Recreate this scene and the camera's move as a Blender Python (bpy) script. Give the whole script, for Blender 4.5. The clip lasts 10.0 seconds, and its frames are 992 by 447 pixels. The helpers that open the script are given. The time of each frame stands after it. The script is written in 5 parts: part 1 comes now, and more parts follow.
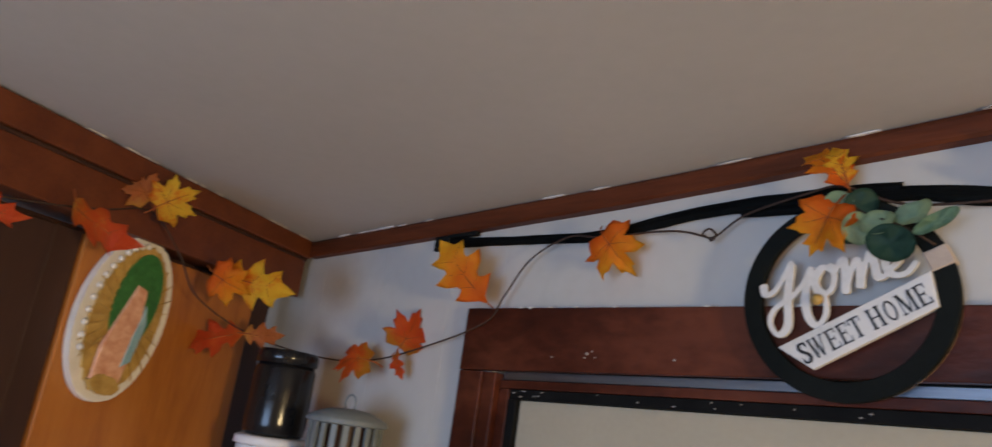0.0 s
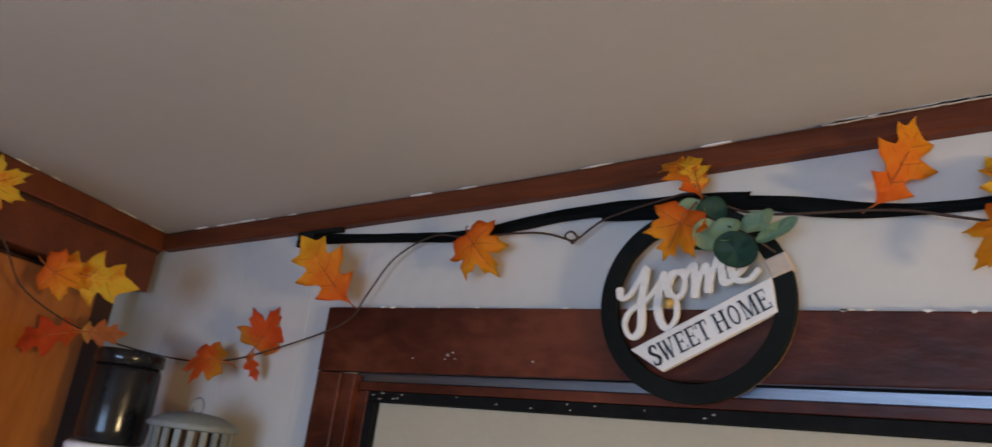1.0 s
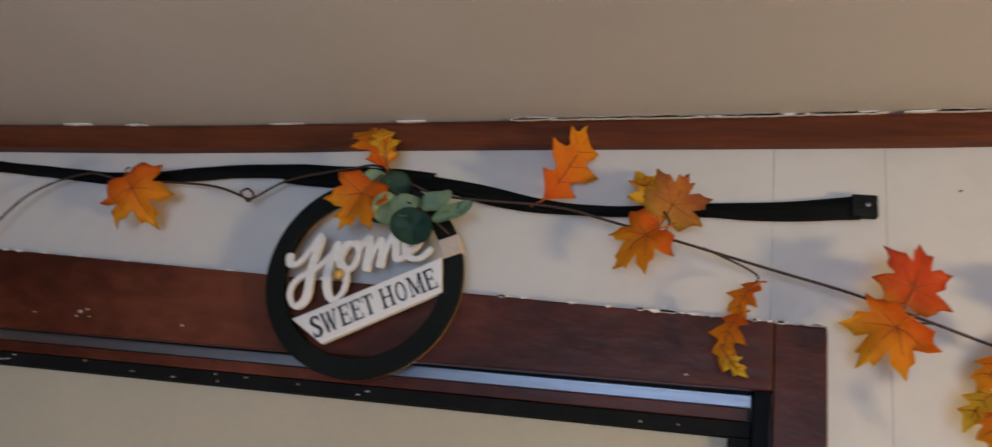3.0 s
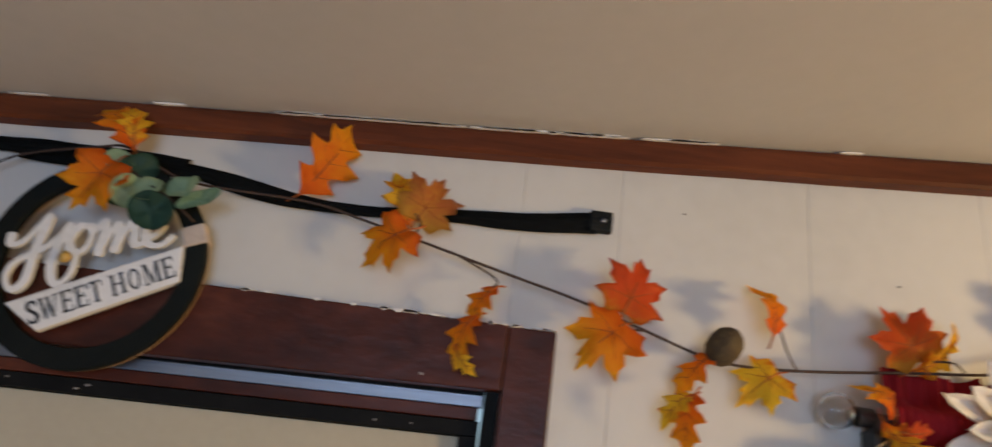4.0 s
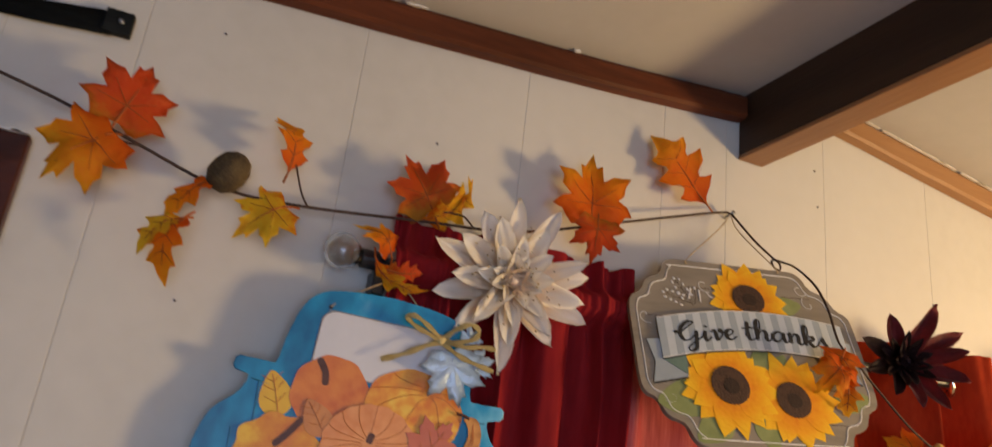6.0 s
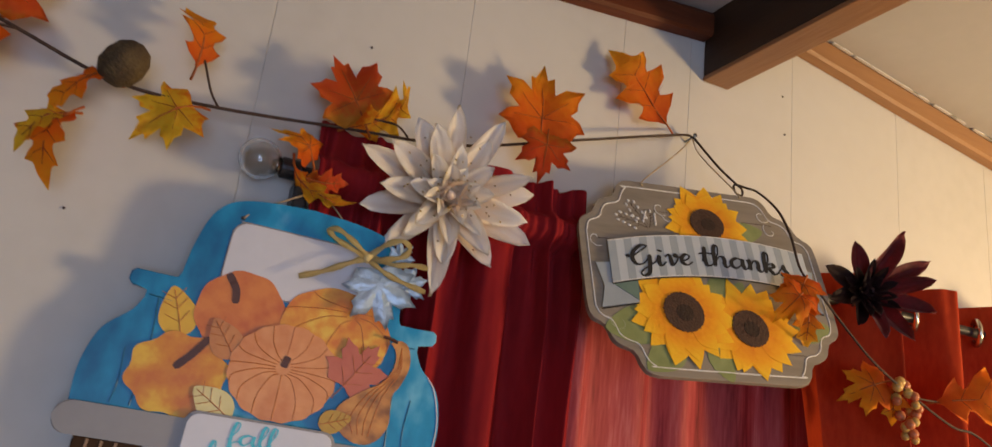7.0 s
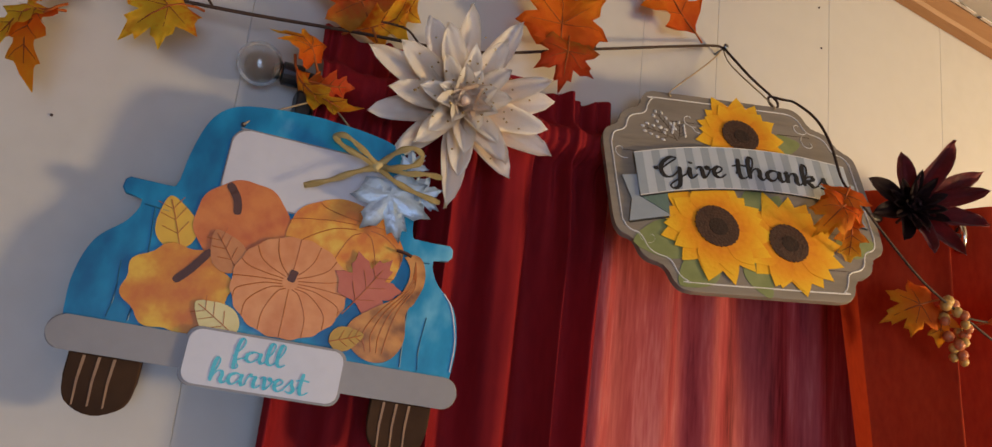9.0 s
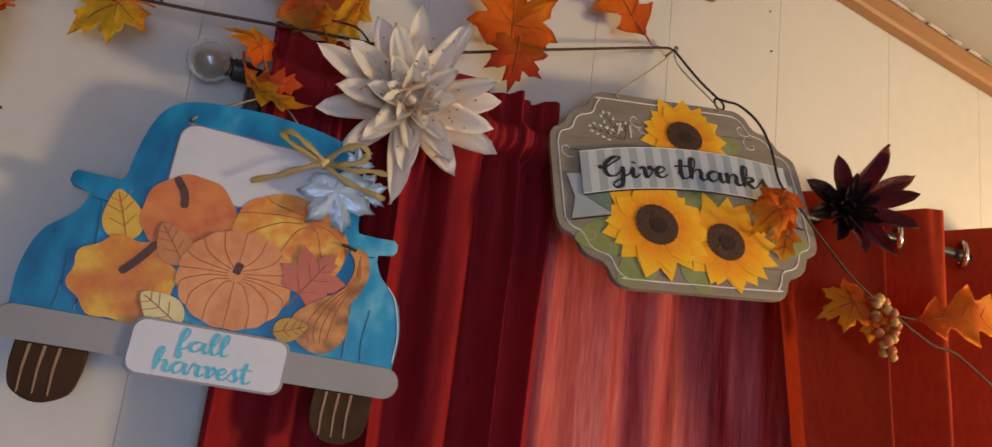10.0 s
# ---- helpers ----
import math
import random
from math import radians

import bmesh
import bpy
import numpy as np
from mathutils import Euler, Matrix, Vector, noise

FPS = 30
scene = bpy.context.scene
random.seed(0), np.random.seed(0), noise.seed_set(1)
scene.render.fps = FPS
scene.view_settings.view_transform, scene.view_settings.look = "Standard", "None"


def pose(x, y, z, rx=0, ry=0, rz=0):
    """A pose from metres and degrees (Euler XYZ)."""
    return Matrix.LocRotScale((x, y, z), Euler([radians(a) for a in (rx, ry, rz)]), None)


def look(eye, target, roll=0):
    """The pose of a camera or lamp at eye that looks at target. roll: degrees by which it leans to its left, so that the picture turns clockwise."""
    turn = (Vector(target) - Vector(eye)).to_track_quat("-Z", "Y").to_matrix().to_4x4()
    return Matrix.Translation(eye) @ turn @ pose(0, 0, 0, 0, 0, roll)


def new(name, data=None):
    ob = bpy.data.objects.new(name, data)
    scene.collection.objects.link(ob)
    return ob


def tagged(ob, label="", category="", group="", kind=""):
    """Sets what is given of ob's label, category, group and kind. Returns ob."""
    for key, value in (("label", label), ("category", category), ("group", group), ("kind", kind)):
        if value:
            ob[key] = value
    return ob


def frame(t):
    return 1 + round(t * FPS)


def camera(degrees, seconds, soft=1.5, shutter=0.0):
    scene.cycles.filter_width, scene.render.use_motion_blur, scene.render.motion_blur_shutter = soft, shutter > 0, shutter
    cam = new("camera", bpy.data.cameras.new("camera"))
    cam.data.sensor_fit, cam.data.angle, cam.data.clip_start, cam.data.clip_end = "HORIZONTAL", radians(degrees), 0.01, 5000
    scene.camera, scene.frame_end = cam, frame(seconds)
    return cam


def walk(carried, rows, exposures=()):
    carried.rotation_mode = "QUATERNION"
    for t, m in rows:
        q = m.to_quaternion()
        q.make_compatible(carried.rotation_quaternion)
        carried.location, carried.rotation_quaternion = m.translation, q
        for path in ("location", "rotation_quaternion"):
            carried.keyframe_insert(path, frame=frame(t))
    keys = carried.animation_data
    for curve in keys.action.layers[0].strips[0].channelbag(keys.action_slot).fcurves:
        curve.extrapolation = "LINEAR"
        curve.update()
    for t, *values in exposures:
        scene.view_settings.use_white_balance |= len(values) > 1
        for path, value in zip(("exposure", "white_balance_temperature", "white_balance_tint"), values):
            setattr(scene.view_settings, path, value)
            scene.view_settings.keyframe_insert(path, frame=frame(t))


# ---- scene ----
LENS = 67.4
cam = camera(LENS, 10.0, soft=1.35, shutter=0.5)
PATH = [
    (0, (0.956, -0.928, 1.935), (-0.414, 0.432, 2.457), 8.2),
    (0.5, (0.96, -0.908, 1.939), (-0.276, 0.563, 2.493), 7.7),
    (1, (0.964, -0.892, 1.943), (-0.166, 0.66, 2.506), 7.5),
    (1.5, (0.979, -0.871, 1.944), (-0.008, 0.772, 2.515), 7.6),
    (2, (0.972, -0.872, 1.949), (0.155, 0.863, 2.516), 7.2),
    (3.5, (1.024, -0.816, 1.921), (0.782, 1.039, 2.629), 8.7),
    (4, (1.091, -0.818, 1.917), (1.058, 1.03, 2.682), 8.0),
    (4.5, (1.148, -0.819, 1.917), (1.353, 1.008, 2.707), 8.2),
    (5, (1.225, -0.821, 1.907), (1.703, 0.954, 2.695), 6.9),
    (5.5, (1.286, -0.808, 1.897), (1.94, 0.945, 2.604), 6.5),
    (6, (1.323, -0.783, 1.882), (2.039, 0.974, 2.514), 6.8),
    (6.2, (1.338, -0.774, 1.882), (2.08, 0.989, 2.467), 6.9),
    (7.5, (1.419, -0.701, 1.846), (2.23, 1.053, 2.365), 6.8),
    (8, (1.43, -0.688, 1.833), (2.224, 1.084, 2.313), 6.4),
    (8.5, (1.422, -0.678, 1.825), (2.203, 1.108, 2.274), 6.0),
    (9, (1.423, -0.675, 1.828), (2.2, 1.118, 2.258), 6.1),
    (9.5, (1.435, -0.689, 1.83), (2.231, 1.1, 2.24), 6.3),
    (10, (1.444, -0.71, 1.834), (2.271, 1.065, 2.24), 6.6),
]
walk(cam, [(t, look(eye, target, roll)) for t, eye, target, roll in PATH],
     [(0.0, 0.40, 5800, 8), (1.0, 0.40, 5800, 8), (2.0, 0.40, 5900, 8), (3.5, 0.24, 6200, 8), (4.5, 0.22, 6400, 9), (5.5, -0.06, 6450, 12), (7.5, -0.28, 6050, 13), (10.0, -0.32, 6000, 13)])

# ---- light: a cool window behind the camera, one warm bulb in the next room ----
world = bpy.data.worlds.new("world")
scene.world = world
world.use_nodes = True
WN = world.node_tree.nodes
sky = WN.new("ShaderNodeTexSky")
sky.sky_type, sky.sun_disc, sky.sun_elevation, sky.sun_rotation = "NISHITA", False, radians(35), radians(200)
world.node_tree.links.new(sky.outputs[0], WN["Background"].inputs[0])
WN["Background"].inputs[1].default_value = 0.08


def area(name, eye, target, wide, high, watts, colour):
    lamp = bpy.data.lights.new(name, "AREA")
    lamp.shape, lamp.size, lamp.size_y, lamp.energy, lamp.color = "RECTANGLE", wide, high, watts, colour
    ob = new(name, lamp)
    ob.matrix_world = look(eye, target)
    return ob


area("window_daylight", (1.1, -3.38, 1.45), (0.7, 0, 1.8), 1.4, 1.1, 38, (0.50, 0.68, 1.0))
bulb = bpy.data.lights.new("warm_bulb", "POINT")
bulb.energy, bulb.color, bulb.shadow_soft_size = 110, (1.0, 0.69, 0.32), 0.13
new("warm_bulb", bulb).location = (3.10, -1.02, 1.74)


# ---- materials ----
def surf(name, colours, scale=8.0, fine=90.0, rough=0.6, bump=0.15, metal=0.0, stretch=(1, 1, 1), spread=0.5, spec=0.35, sheen=0.0, per_object=0.0, through_light=0.0):
    """A surface with stains at one scale and grain at another; colours: from dark to light."""
    m = bpy.data.materials.new(name)
    m.use_nodes = True
    N, K = m.node_tree.nodes, m.node_tree.links
    b = N["Principled BSDF"]
    tc = N.new("ShaderNodeTexCoord")
    mp = N.new("ShaderNodeMapping")
    mp.inputs["Scale"].default_value = stretch
    K.new(tc.outputs["Object"], mp.inputs["Vector"])
    big, small = N.new("ShaderNodeTexNoise"), N.new("ShaderNodeTexNoise")
    for n, s, d in ((big, scale, 4), (small, fine, 3)):
        n.inputs["Scale"].default_value, n.inputs["Detail"].default_value = s, d
        K.new(mp.outputs[0], n.inputs["Vector"])
    mix = N.new("ShaderNodeMix")
    mix.inputs[0].default_value = 0.28
    K.new(big.outputs["Fac"], mix.inputs[2])
    K.new(small.outputs["Fac"], mix.inputs[3])
    drive = mix.outputs[0]
    if per_object:
        info = N.new("ShaderNodeObjectInfo")
        ma = N.new("ShaderNodeMath")
        ma.operation = "MULTIPLY_ADD"
        ma.inputs[1].default_value, ma.inputs[2].default_value = per_object, -per_object / 2
        K.new(info.outputs["Random"], ma.inputs[0])
        ad = N.new("ShaderNodeMath")
        K.new(ma.outputs[0], ad.inputs[0])
        K.new(drive, ad.inputs[1])
        drive = ad.outputs[0]
    ramp = N.new("ShaderNodeValToRGB")
    e = ramp.color_ramp.elements
    lo, hi = 0.5 - spread / 2, 0.5 + spread / 2
    while len(e) < len(colours):
        e.new(0.5)
    for i, c in enumerate(colours):
        e[i].position = lo + (hi - lo) * i / max(1, len(colours) - 1)
        e[i].color = (*c, 1)
    K.new(drive, ramp.inputs[0])
    K.new(ramp.outputs[0], b.inputs["Base Color"])
    b.inputs["Metallic"].default_value = metal
    b.inputs["Specular IOR Level"].default_value = spec
    rr = N.new("ShaderNodeMapRange")
    rr.inputs[3].default_value, rr.inputs[4].default_value = max(0.03, rough - 0.1), min(1, rough + 0.1)
    K.new(big.outputs["Fac"], rr.inputs[0])
    K.new(rr.outputs[0], b.inputs["Roughness"])
    if sheen:
        b.inputs["Sheen Weight"].default_value = sheen
    if bump:
        bp = N.new("ShaderNodeBump")
        bp.inputs["Strength"].default_value, bp.inputs["Distance"].default_value = bump, 0.004
        K.new(small.outputs["Fac"], bp.inputs["Height"])
        K.new(bp.outputs[0], b.inputs["Normal"])
    if through_light:
        tr = N.new("ShaderNodeBsdfTranslucent")
        K.new(ramp.outputs[0], tr.inputs["Color"])
        sh = N.new("ShaderNodeMixShader")
        sh.inputs[0].default_value = through_light
        K.new(b.outputs[0], sh.inputs[1])
        K.new(tr.outputs[0], sh.inputs[2])
        K.new(sh.outputs[0], N["Material Output"].inputs["Surface"])
    return m


def graded(name, colours, axis, scale, wander, rough, through_light=0.0):
    """Colours that run along one axis of the piece, broken up by brushed patches."""
    m = surf(name, colours, scale, 200, rough, 0.15, spec=0.25, per_object=0.16, through_light=through_light)
    N, K = m.node_tree.nodes, m.node_tree.links
    ramp = next(n for n in N if n.type == "VALTORGB")
    old = ramp.inputs[0].links[0].from_socket
    tc = next(n for n in N if n.type == "TEX_COORD")
    sep, mix = N.new("ShaderNodeSeparateXYZ"), N.new("ShaderNodeMix")
    K.new(tc.outputs["Generated"], sep.inputs[0])
    mix.inputs[0].default_value = wander
    stretch = N.new("ShaderNodeMapRange")
    stretch.inputs[1].default_value, stretch.inputs[2].default_value = 0.30, 0.70
    K.new(old, stretch.inputs[0])
    K.new(sep.outputs[axis], mix.inputs[2])
    K.new(stretch.outputs[0], mix.inputs[3])
    K.new(mix.outputs[0], ramp.inputs[0])
    e = ramp.color_ramp.elements
    for i in range(len(e)):
        e[i].position = 0.15 + 0.7 * i / (len(e) - 1)
    return m


M_WALL = surf("painted_panelling", [(0.46, 0.44, 0.40), (0.52, 0.50, 0.46), (0.55, 0.53, 0.49)], 2.5, 40, 0.5, 0.03, spec=0.35)
M_CEIL = surf("painted_ceiling", [(0.42, 0.40, 0.375), (0.48, 0.46, 0.435)], 2.5, 45, 0.75, 0.12)
M_TRIM = surf("stained_trim", [(0.040, 0.010, 0.004), (0.10, 0.026, 0.009), (0.16, 0.046, 0.016)], 9, 70, 0.5, 0.15, stretch=(0.25, 2.5, 2.5), spec=0.2)
M_BEAM = surf("dark_beam_wood", [(0.020, 0.010, 0.006), (0.060, 0.030, 0.015)], 8, 70, 0.5, 0.2, stretch=(2.5, 0.2, 2.5))
M_BEAM_EDGE = surf("light_beam_wood", [(0.20, 0.09, 0.04), (0.34, 0.18, 0.08)], 8, 70, 0.45, 0.2, stretch=(2.5, 0.25, 2.5))
M_OAK = surf("oak_trim", [(0.22, 0.10, 0.04), (0.36, 0.19, 0.08)], 8, 70, 0.45, 0.15, stretch=(0.25, 2.5, 2.5))
M_CASING = surf("red_brown_paint", [(0.018, 0.004, 0.0025), (0.055, 0.012, 0.005), (0.12, 0.032, 0.014)], 6, 60, 0.42, 0.25, stretch=(0.5, 1, 1), spec=0.25, spread=0.34)
M_CAB = surf("cabinet_wood", [(0.22, 0.065, 0.010), (0.38, 0.135, 0.020), (0.45, 0.18, 0.032)], 7, 60, 0.4, 0.12, stretch=(2.5, 2.5, 0.3))
M_CAB_RAIL = surf("cabinet_rail_wood", [(0.07, 0.017, 0.006), (0.165, 0.046, 0.013)], 7, 60, 0.42, 0.12, stretch=(2.5, 0.3, 2.5))
# dark brown with the shade of cabinet edges and hollows put into it
M_SHADED_WOOD = surf("shaded_dark_wood", [(0.028, 0.012, 0.008), (0.06, 0.026, 0.014)], 7, 60, 0.5, 0.12, stretch=(2.5, 2.5, 0.3))
M_BLACK = surf("black_rubber", [(0.004, 0.004, 0.004), (0.012, 0.012, 0.012)], 20, 160, 0.6, 0.1, spec=0.06)
M_STEEL = surf("brushed_strip", [(0.20, 0.22, 0.26), (0.32, 0.35, 0.40)], 10, 90, 0.36, 0.05, metal=1.0, stretch=(0.2, 3, 3))
M_SHADE = surf("beige_blind", [(0.36, 0.32, 0.235), (0.43, 0.385, 0.29)], 3, 120, 0.8, 0.08)
# floor is out of view; its light tan is set to bounce light up
M_FLOOR = surf("tan_floor", [(0.30, 0.24, 0.18), (0.42, 0.35, 0.27)], 4, 40, 0.5, 0.1, stretch=(0.3, 3, 1))
M_FLECK = surf("dull_paint_fleck", [(0.22, 0.20, 0.18), (0.40, 0.37, 0.34)], 60, 300, 0.7, 0.1)
M_CHIP = surf("bare_paint_chip", [(0.55, 0.52, 0.48), (0.75, 0.72, 0.68)], 40, 200, 0.6, 0.1)


# ---- mesh helpers ----
def mesh_of(bm, name, mat, smooth=False):
    bmesh.ops.recalc_face_normals(bm, faces=bm.faces)
    me = bpy.data.meshes.new(name)
    bm.to_mesh(me)
    bm.free()
    me.materials.append(mat)
    if smooth:
        me.polygons.foreach_set("use_smooth", [True] * len(me.polygons))
    return me


def part(name, bm, mat, parent=None, label="", smooth=False, at=None):
    ob = new(name, mesh_of(bm, name, mat, smooth))
    if parent is not None:
        ob.parent = parent
    if at is not None:
        ob.matrix_basis = at
    if label:
        ob["label"] = label
    return ob


def holder(name, m, label, category, group="", kind=""):
    ob = new(name)
    ob.empty_display_size = 0.02
    ob.matrix_basis = m
    return tagged(ob, label, category, group, kind)


def box(bm, a, b, bevel=0.0):
    vs = [bm.verts.new((x, y, z)) for x in (a[0], b[0]) for y in (a[1], b[1]) for z in (a[2], b[2])]
    fs = [bm.faces.new([vs[i] for i in q]) for q in ((0, 1, 3, 2), (4, 6, 7, 5), (0, 4, 5, 1), (2, 3, 7, 6), (0, 2, 6, 4), (1, 5, 7, 3))]
    if bevel:
        es = list({e for f in fs for e in f.edges})
        bmesh.ops.bevel(bm, geom=es, offset=bevel, segments=2, affect="EDGES", profile=0.5)
    return bm


def prism(bm, outline, y0, y1, bevel=0.0):
    """A flat plate: the outline (x, z) pairs, from y0 (front) to y1 (back)."""
    a = [bm.verts.new((x, y0, z)) for x, z in outline]
    b = [bm.verts.new((x, y1, z)) for x, z in outline]
    n = len(a)
    front = bm.faces.new(a)
    bm.faces.new(b[::-1])
    for i in range(n):
        bm.faces.new((a[i], b[i], b[(i + 1) % n], a[(i + 1) % n]))
    if bevel:
        bmesh.ops.bevel(bm, geom=list(front.edges), offset=bevel, segments=2, affect="EDGES", profile=0.5)
    return bm


def bar(bm, pts, section, closed=True):
    """Sweep along pts: each a list of section corners already in space."""
    rows = [[bm.verts.new(p) for p in sec] for sec in section]
    k = len(rows[0])
    for r, s in zip(rows, rows[1:]):
        for i in range(k):
            bm.faces.new((r[i], r[(i + 1) % k], s[(i + 1) % k], s[i]))
    bm.faces.new(rows[0][::-1])
    bm.faces.new(rows[-1])
    return bm


def smooth_path(pts, n=8):
    """A Catmull-Rom line through the points."""
    P = [Vector(p) for p in pts]
    P = [2 * P[0] - P[1]] + P + [2 * P[-1] - P[-2]]
    out = []
    for i in range(1, len(P) - 2):
        a, b, c, d = P[i - 1:i + 3]
        for k in range(n):
            t = k / n
            out.append(0.5 * (2 * b + (c - a) * t + (2 * a - 5 * b + 4 * c - d) * t * t + (3 * b - a - 3 * c + d) * t ** 3))
    return out + [P[-2]]


def tube(bm, pts, radius, sides=6, cap=True):
    """A round bar along pts; radius: one number, or one for each point."""
    pts = [Vector(p) for p in pts]
    rad = radius if isinstance(radius, (list, tuple)) else [radius] * len(pts)
    rings, up = [], Vector((0.13, 0.31, 0.94)).normalized()
    for i, p in enumerate(pts):
        d = (pts[min(i + 1, len(pts) - 1)] - pts[max(i - 1, 0)])
        d = d.normalized() if d.length > 1e-9 else Vector((1, 0, 0))
        s = d.cross(up)
        s = s.normalized() if s.length > 1e-4 else d.orthogonal().normalized()
        u = s.cross(d)
        rings.append([bm.verts.new(p + (s * math.cos(a) + u * math.sin(a)) * rad[i]) for a in (2 * math.pi * k / sides for k in range(sides))])
    for r, q in zip(rings, rings[1:]):
        for k in range(sides):
            bm.faces.new((r[k], r[(k + 1) % sides], q[(k + 1) % sides], q[k]))
    if cap:
        bm.faces.new(rings[0][::-1])
        bm.faces.new(rings[-1])
    return bm


def lathe(bm, profile, sides=28, axis=Vector((0, 0, 1)), base=Vector((0, 0, 0))):
    """A turned body: profile of (radius, height) from below to above."""
    s = axis.orthogonal().normalized()
    u = axis.cross(s)
    rings = [[bm.verts.new(base + axis * h + (s * math.cos(a) + u * math.sin(a)) * max(r, 1e-4)) for a in (2 * math.pi * k / sides for k in range(sides))] for r, h in profile]
    for r, q in zip(rings, rings[1:]):
        for k in range(sides):
            bm.faces.new((r[k], r[(k + 1) % sides], q[(k + 1) % sides], q[k]))
    bm.faces.new(rings[0][::-1])
    bm.faces.new(rings[-1])
    return bm


B = bmesh.new


# ---- the room's shell ----
def ceil_z(x):
    """The vaulted ceiling's height: two slopes up to the ridge beam, a steeper one down beyond."""
    knots = ((-0.97, 2.276), (0.35, 2.329), (1.065, 2.374), (1.765, 2.424), (2.03, 2.451))
    for (xa, za), (xb, zb) in zip(knots, knots[1:]):
        if x <= xb:
            return za + (zb - za) * (x - xa) / (xb - xa)
    return 2.509 - 0.136 * (x - 2.03)


X0, X1, YS = -0.97, 4.6, -3.4
GROOVES = [-0.50, -0.28, -0.07, 1.224, 1.451, 1.665, 1.877, 1.986, 2.174, 2.40, 2.62, 2.84, 3.06, 3.28, 3.5, 3.72, 3.94, 4.16, 4.38]
DOOR_L, DOOR_R, DOOR_T = 0.06, 1.105, 2.085


def wall_bay(name, a, b, z0, label):
    bm = B()
    prism(bm, [(a, z0), (b, z0), (b, ceil_z(b) + 0.06), (a, ceil_z(a) + 0.06)], 0.0, 0.12, 0.0009)
    return part(name, bm, M_WALL, wall_north, label)


wall_north = holder("wall_north", Matrix(), "white painted wood panelling with narrow upright grooves, warm towards the lamp", "wall", kind="structure")
edges = [X0] + GROOVES[:3] + [DOOR_L]
for a, b in zip(edges, edges[1:]):
    wall_bay("panel", a, b, 0, "")
wall_bay("panel", DOOR_L, DOOR_R, DOOR_T, "")
edges = [DOOR_R] + GROOVES[3:] + [X1]
for a, b in zip(edges, edges[1:]):
    over_window = 1.66 < a < 2.39
    wall_bay("panel", a, b, 1.98 if over_window else 0, "")
    if over_window:
        part("panel", prism(B(), [(a, 0), (b, 0), (b, 0.87), (a, 0.87)], 0.0, 0.12), M_WALL, wall_north)

bm = B()
low = [(x, ceil_z(x)) for x in (X0, 0.35, 1.065, 1.765, 2.0299)] + [(2.031, ceil_z(2.031)), (X1, ceil_z(X1))]
for (xa, za), (xb, zb) in zip(low, low[1:]):
    prism(bm, [(xa, za), (xb, zb), (xb, zb + 0.1), (xa, za + 0.1)], YS, 0.0)
bmesh.ops.remove_doubles(bm, verts=bm.verts, dist=1e-5)
tagged(part("ceiling", bm, M_CEIL), "off-white painted vaulted ceiling with faint roller stipple", "ceiling", kind="structure")
bm = box(B(), (X0, YS, -0.1), (X1, 0.0, 0.0))
tagged(part("floor", bm, M_FLOOR), "unseen floor in a light tan chosen to bounce light upward", "floor", kind="structure")
bm = box(B(), (X0 - 0.1, YS, 0), (X0, 0, 2.6))
tagged(part("wall_west", bm, M_WALL), "white painted side wall behind the cabinets", "wall", kind="structure")
bm = box(B(), (X1, YS, 0), (X1 + 0.1, 0, 2.6))
tagged(part("wall_east", bm, M_WALL), "white painted far side wall", "wall", kind="structure")
bm = B()
for a, b in (((X0, 0), (0.35, 2.6)), ((1.85, 0), (X1, 2.6)), ((0.35, 0), (1.85, 0.85)), ((0.35, 2.05), (1.85, 2.6))):
    box(bm, (a[0], YS - 0.1, a[1]), (b[0], YS, b[1]))
tagged(part("wall_south", bm, M_WALL), "white painted rear wall with a window opening", "wall", kind="structure")

# ceiling trim along the panelled wall, in lengths that follow the vault
def trim_run(name, x0, x1, drop, mat, label, n=24):
    bm = B()
    rows = []
    for i in range(n + 1):
        x = x0 + (x1 - x0) * i / n
        w = 0.0012 * noise.noise(Vector((x * 9, 0, 3)))
        z1 = ceil_z(x) - 0.003
        z0 = z1 - drop + w + 0.005 * math.exp(-((x - 0.7) / 0.6) ** 2)
        rows.append([(x, -0.001, z0), (x, -0.017, z0 + 0.001), (x, -0.021, z0 + 0.005), (x, -0.021, z1 - 0.006), (x, -0.018, z1), (x, -0.001, z1)])
    bar(bm, None, rows)
    return tagged(part(name, bm, mat), label, "trim", kind="structure")


trim_run("trim_left", -0.556, 2.006, 0.037, M_TRIM, "reddish-brown stained wooden trim under the ceiling")
trim_run("trim_right", 2.054, X1, 0.037, M_OAK, "lighter brown wooden trim under the sloping ceiling")

ridge = holder("ridge_beam", Matrix(), "dark brown ridge beam with a lighter brown underside", "beam", kind="structure")
part("beam_body", box(B(), (2.008, YS, 2.357), (2.050, -0.001, 2.52), 0.002), M_BEAM, ridge)
part("beam_underside", box(B(), (2.007, YS, 2.350), (2.051, -0.001, 2.3565), 0.0015), M_BEAM_EDGE, ridge, "honey-brown underside of the beam")

# door casing
casing = holder("door_casing", Matrix(), "red-brown painted door casing with chipped edges", "door casing", kind="structure")
part("head_casing", prism(B(), [(0.0, 2.0225), (1.1065, 2.0575), (1.1065, 2.13), (0.0, 2.13)], -0.018, -0.001, 0.002), M_CASING, casing)
part("side_casing", box(B(), (0.0, -0.0165, 0), (0.055, -0.001, 2.0220), 0.002), M_CASING, casing)
part("side_casing", box(B(), (1.107, -0.0165, 0), (1.16, -0.001, 2.1295), 0.002), M_CASING, casing)


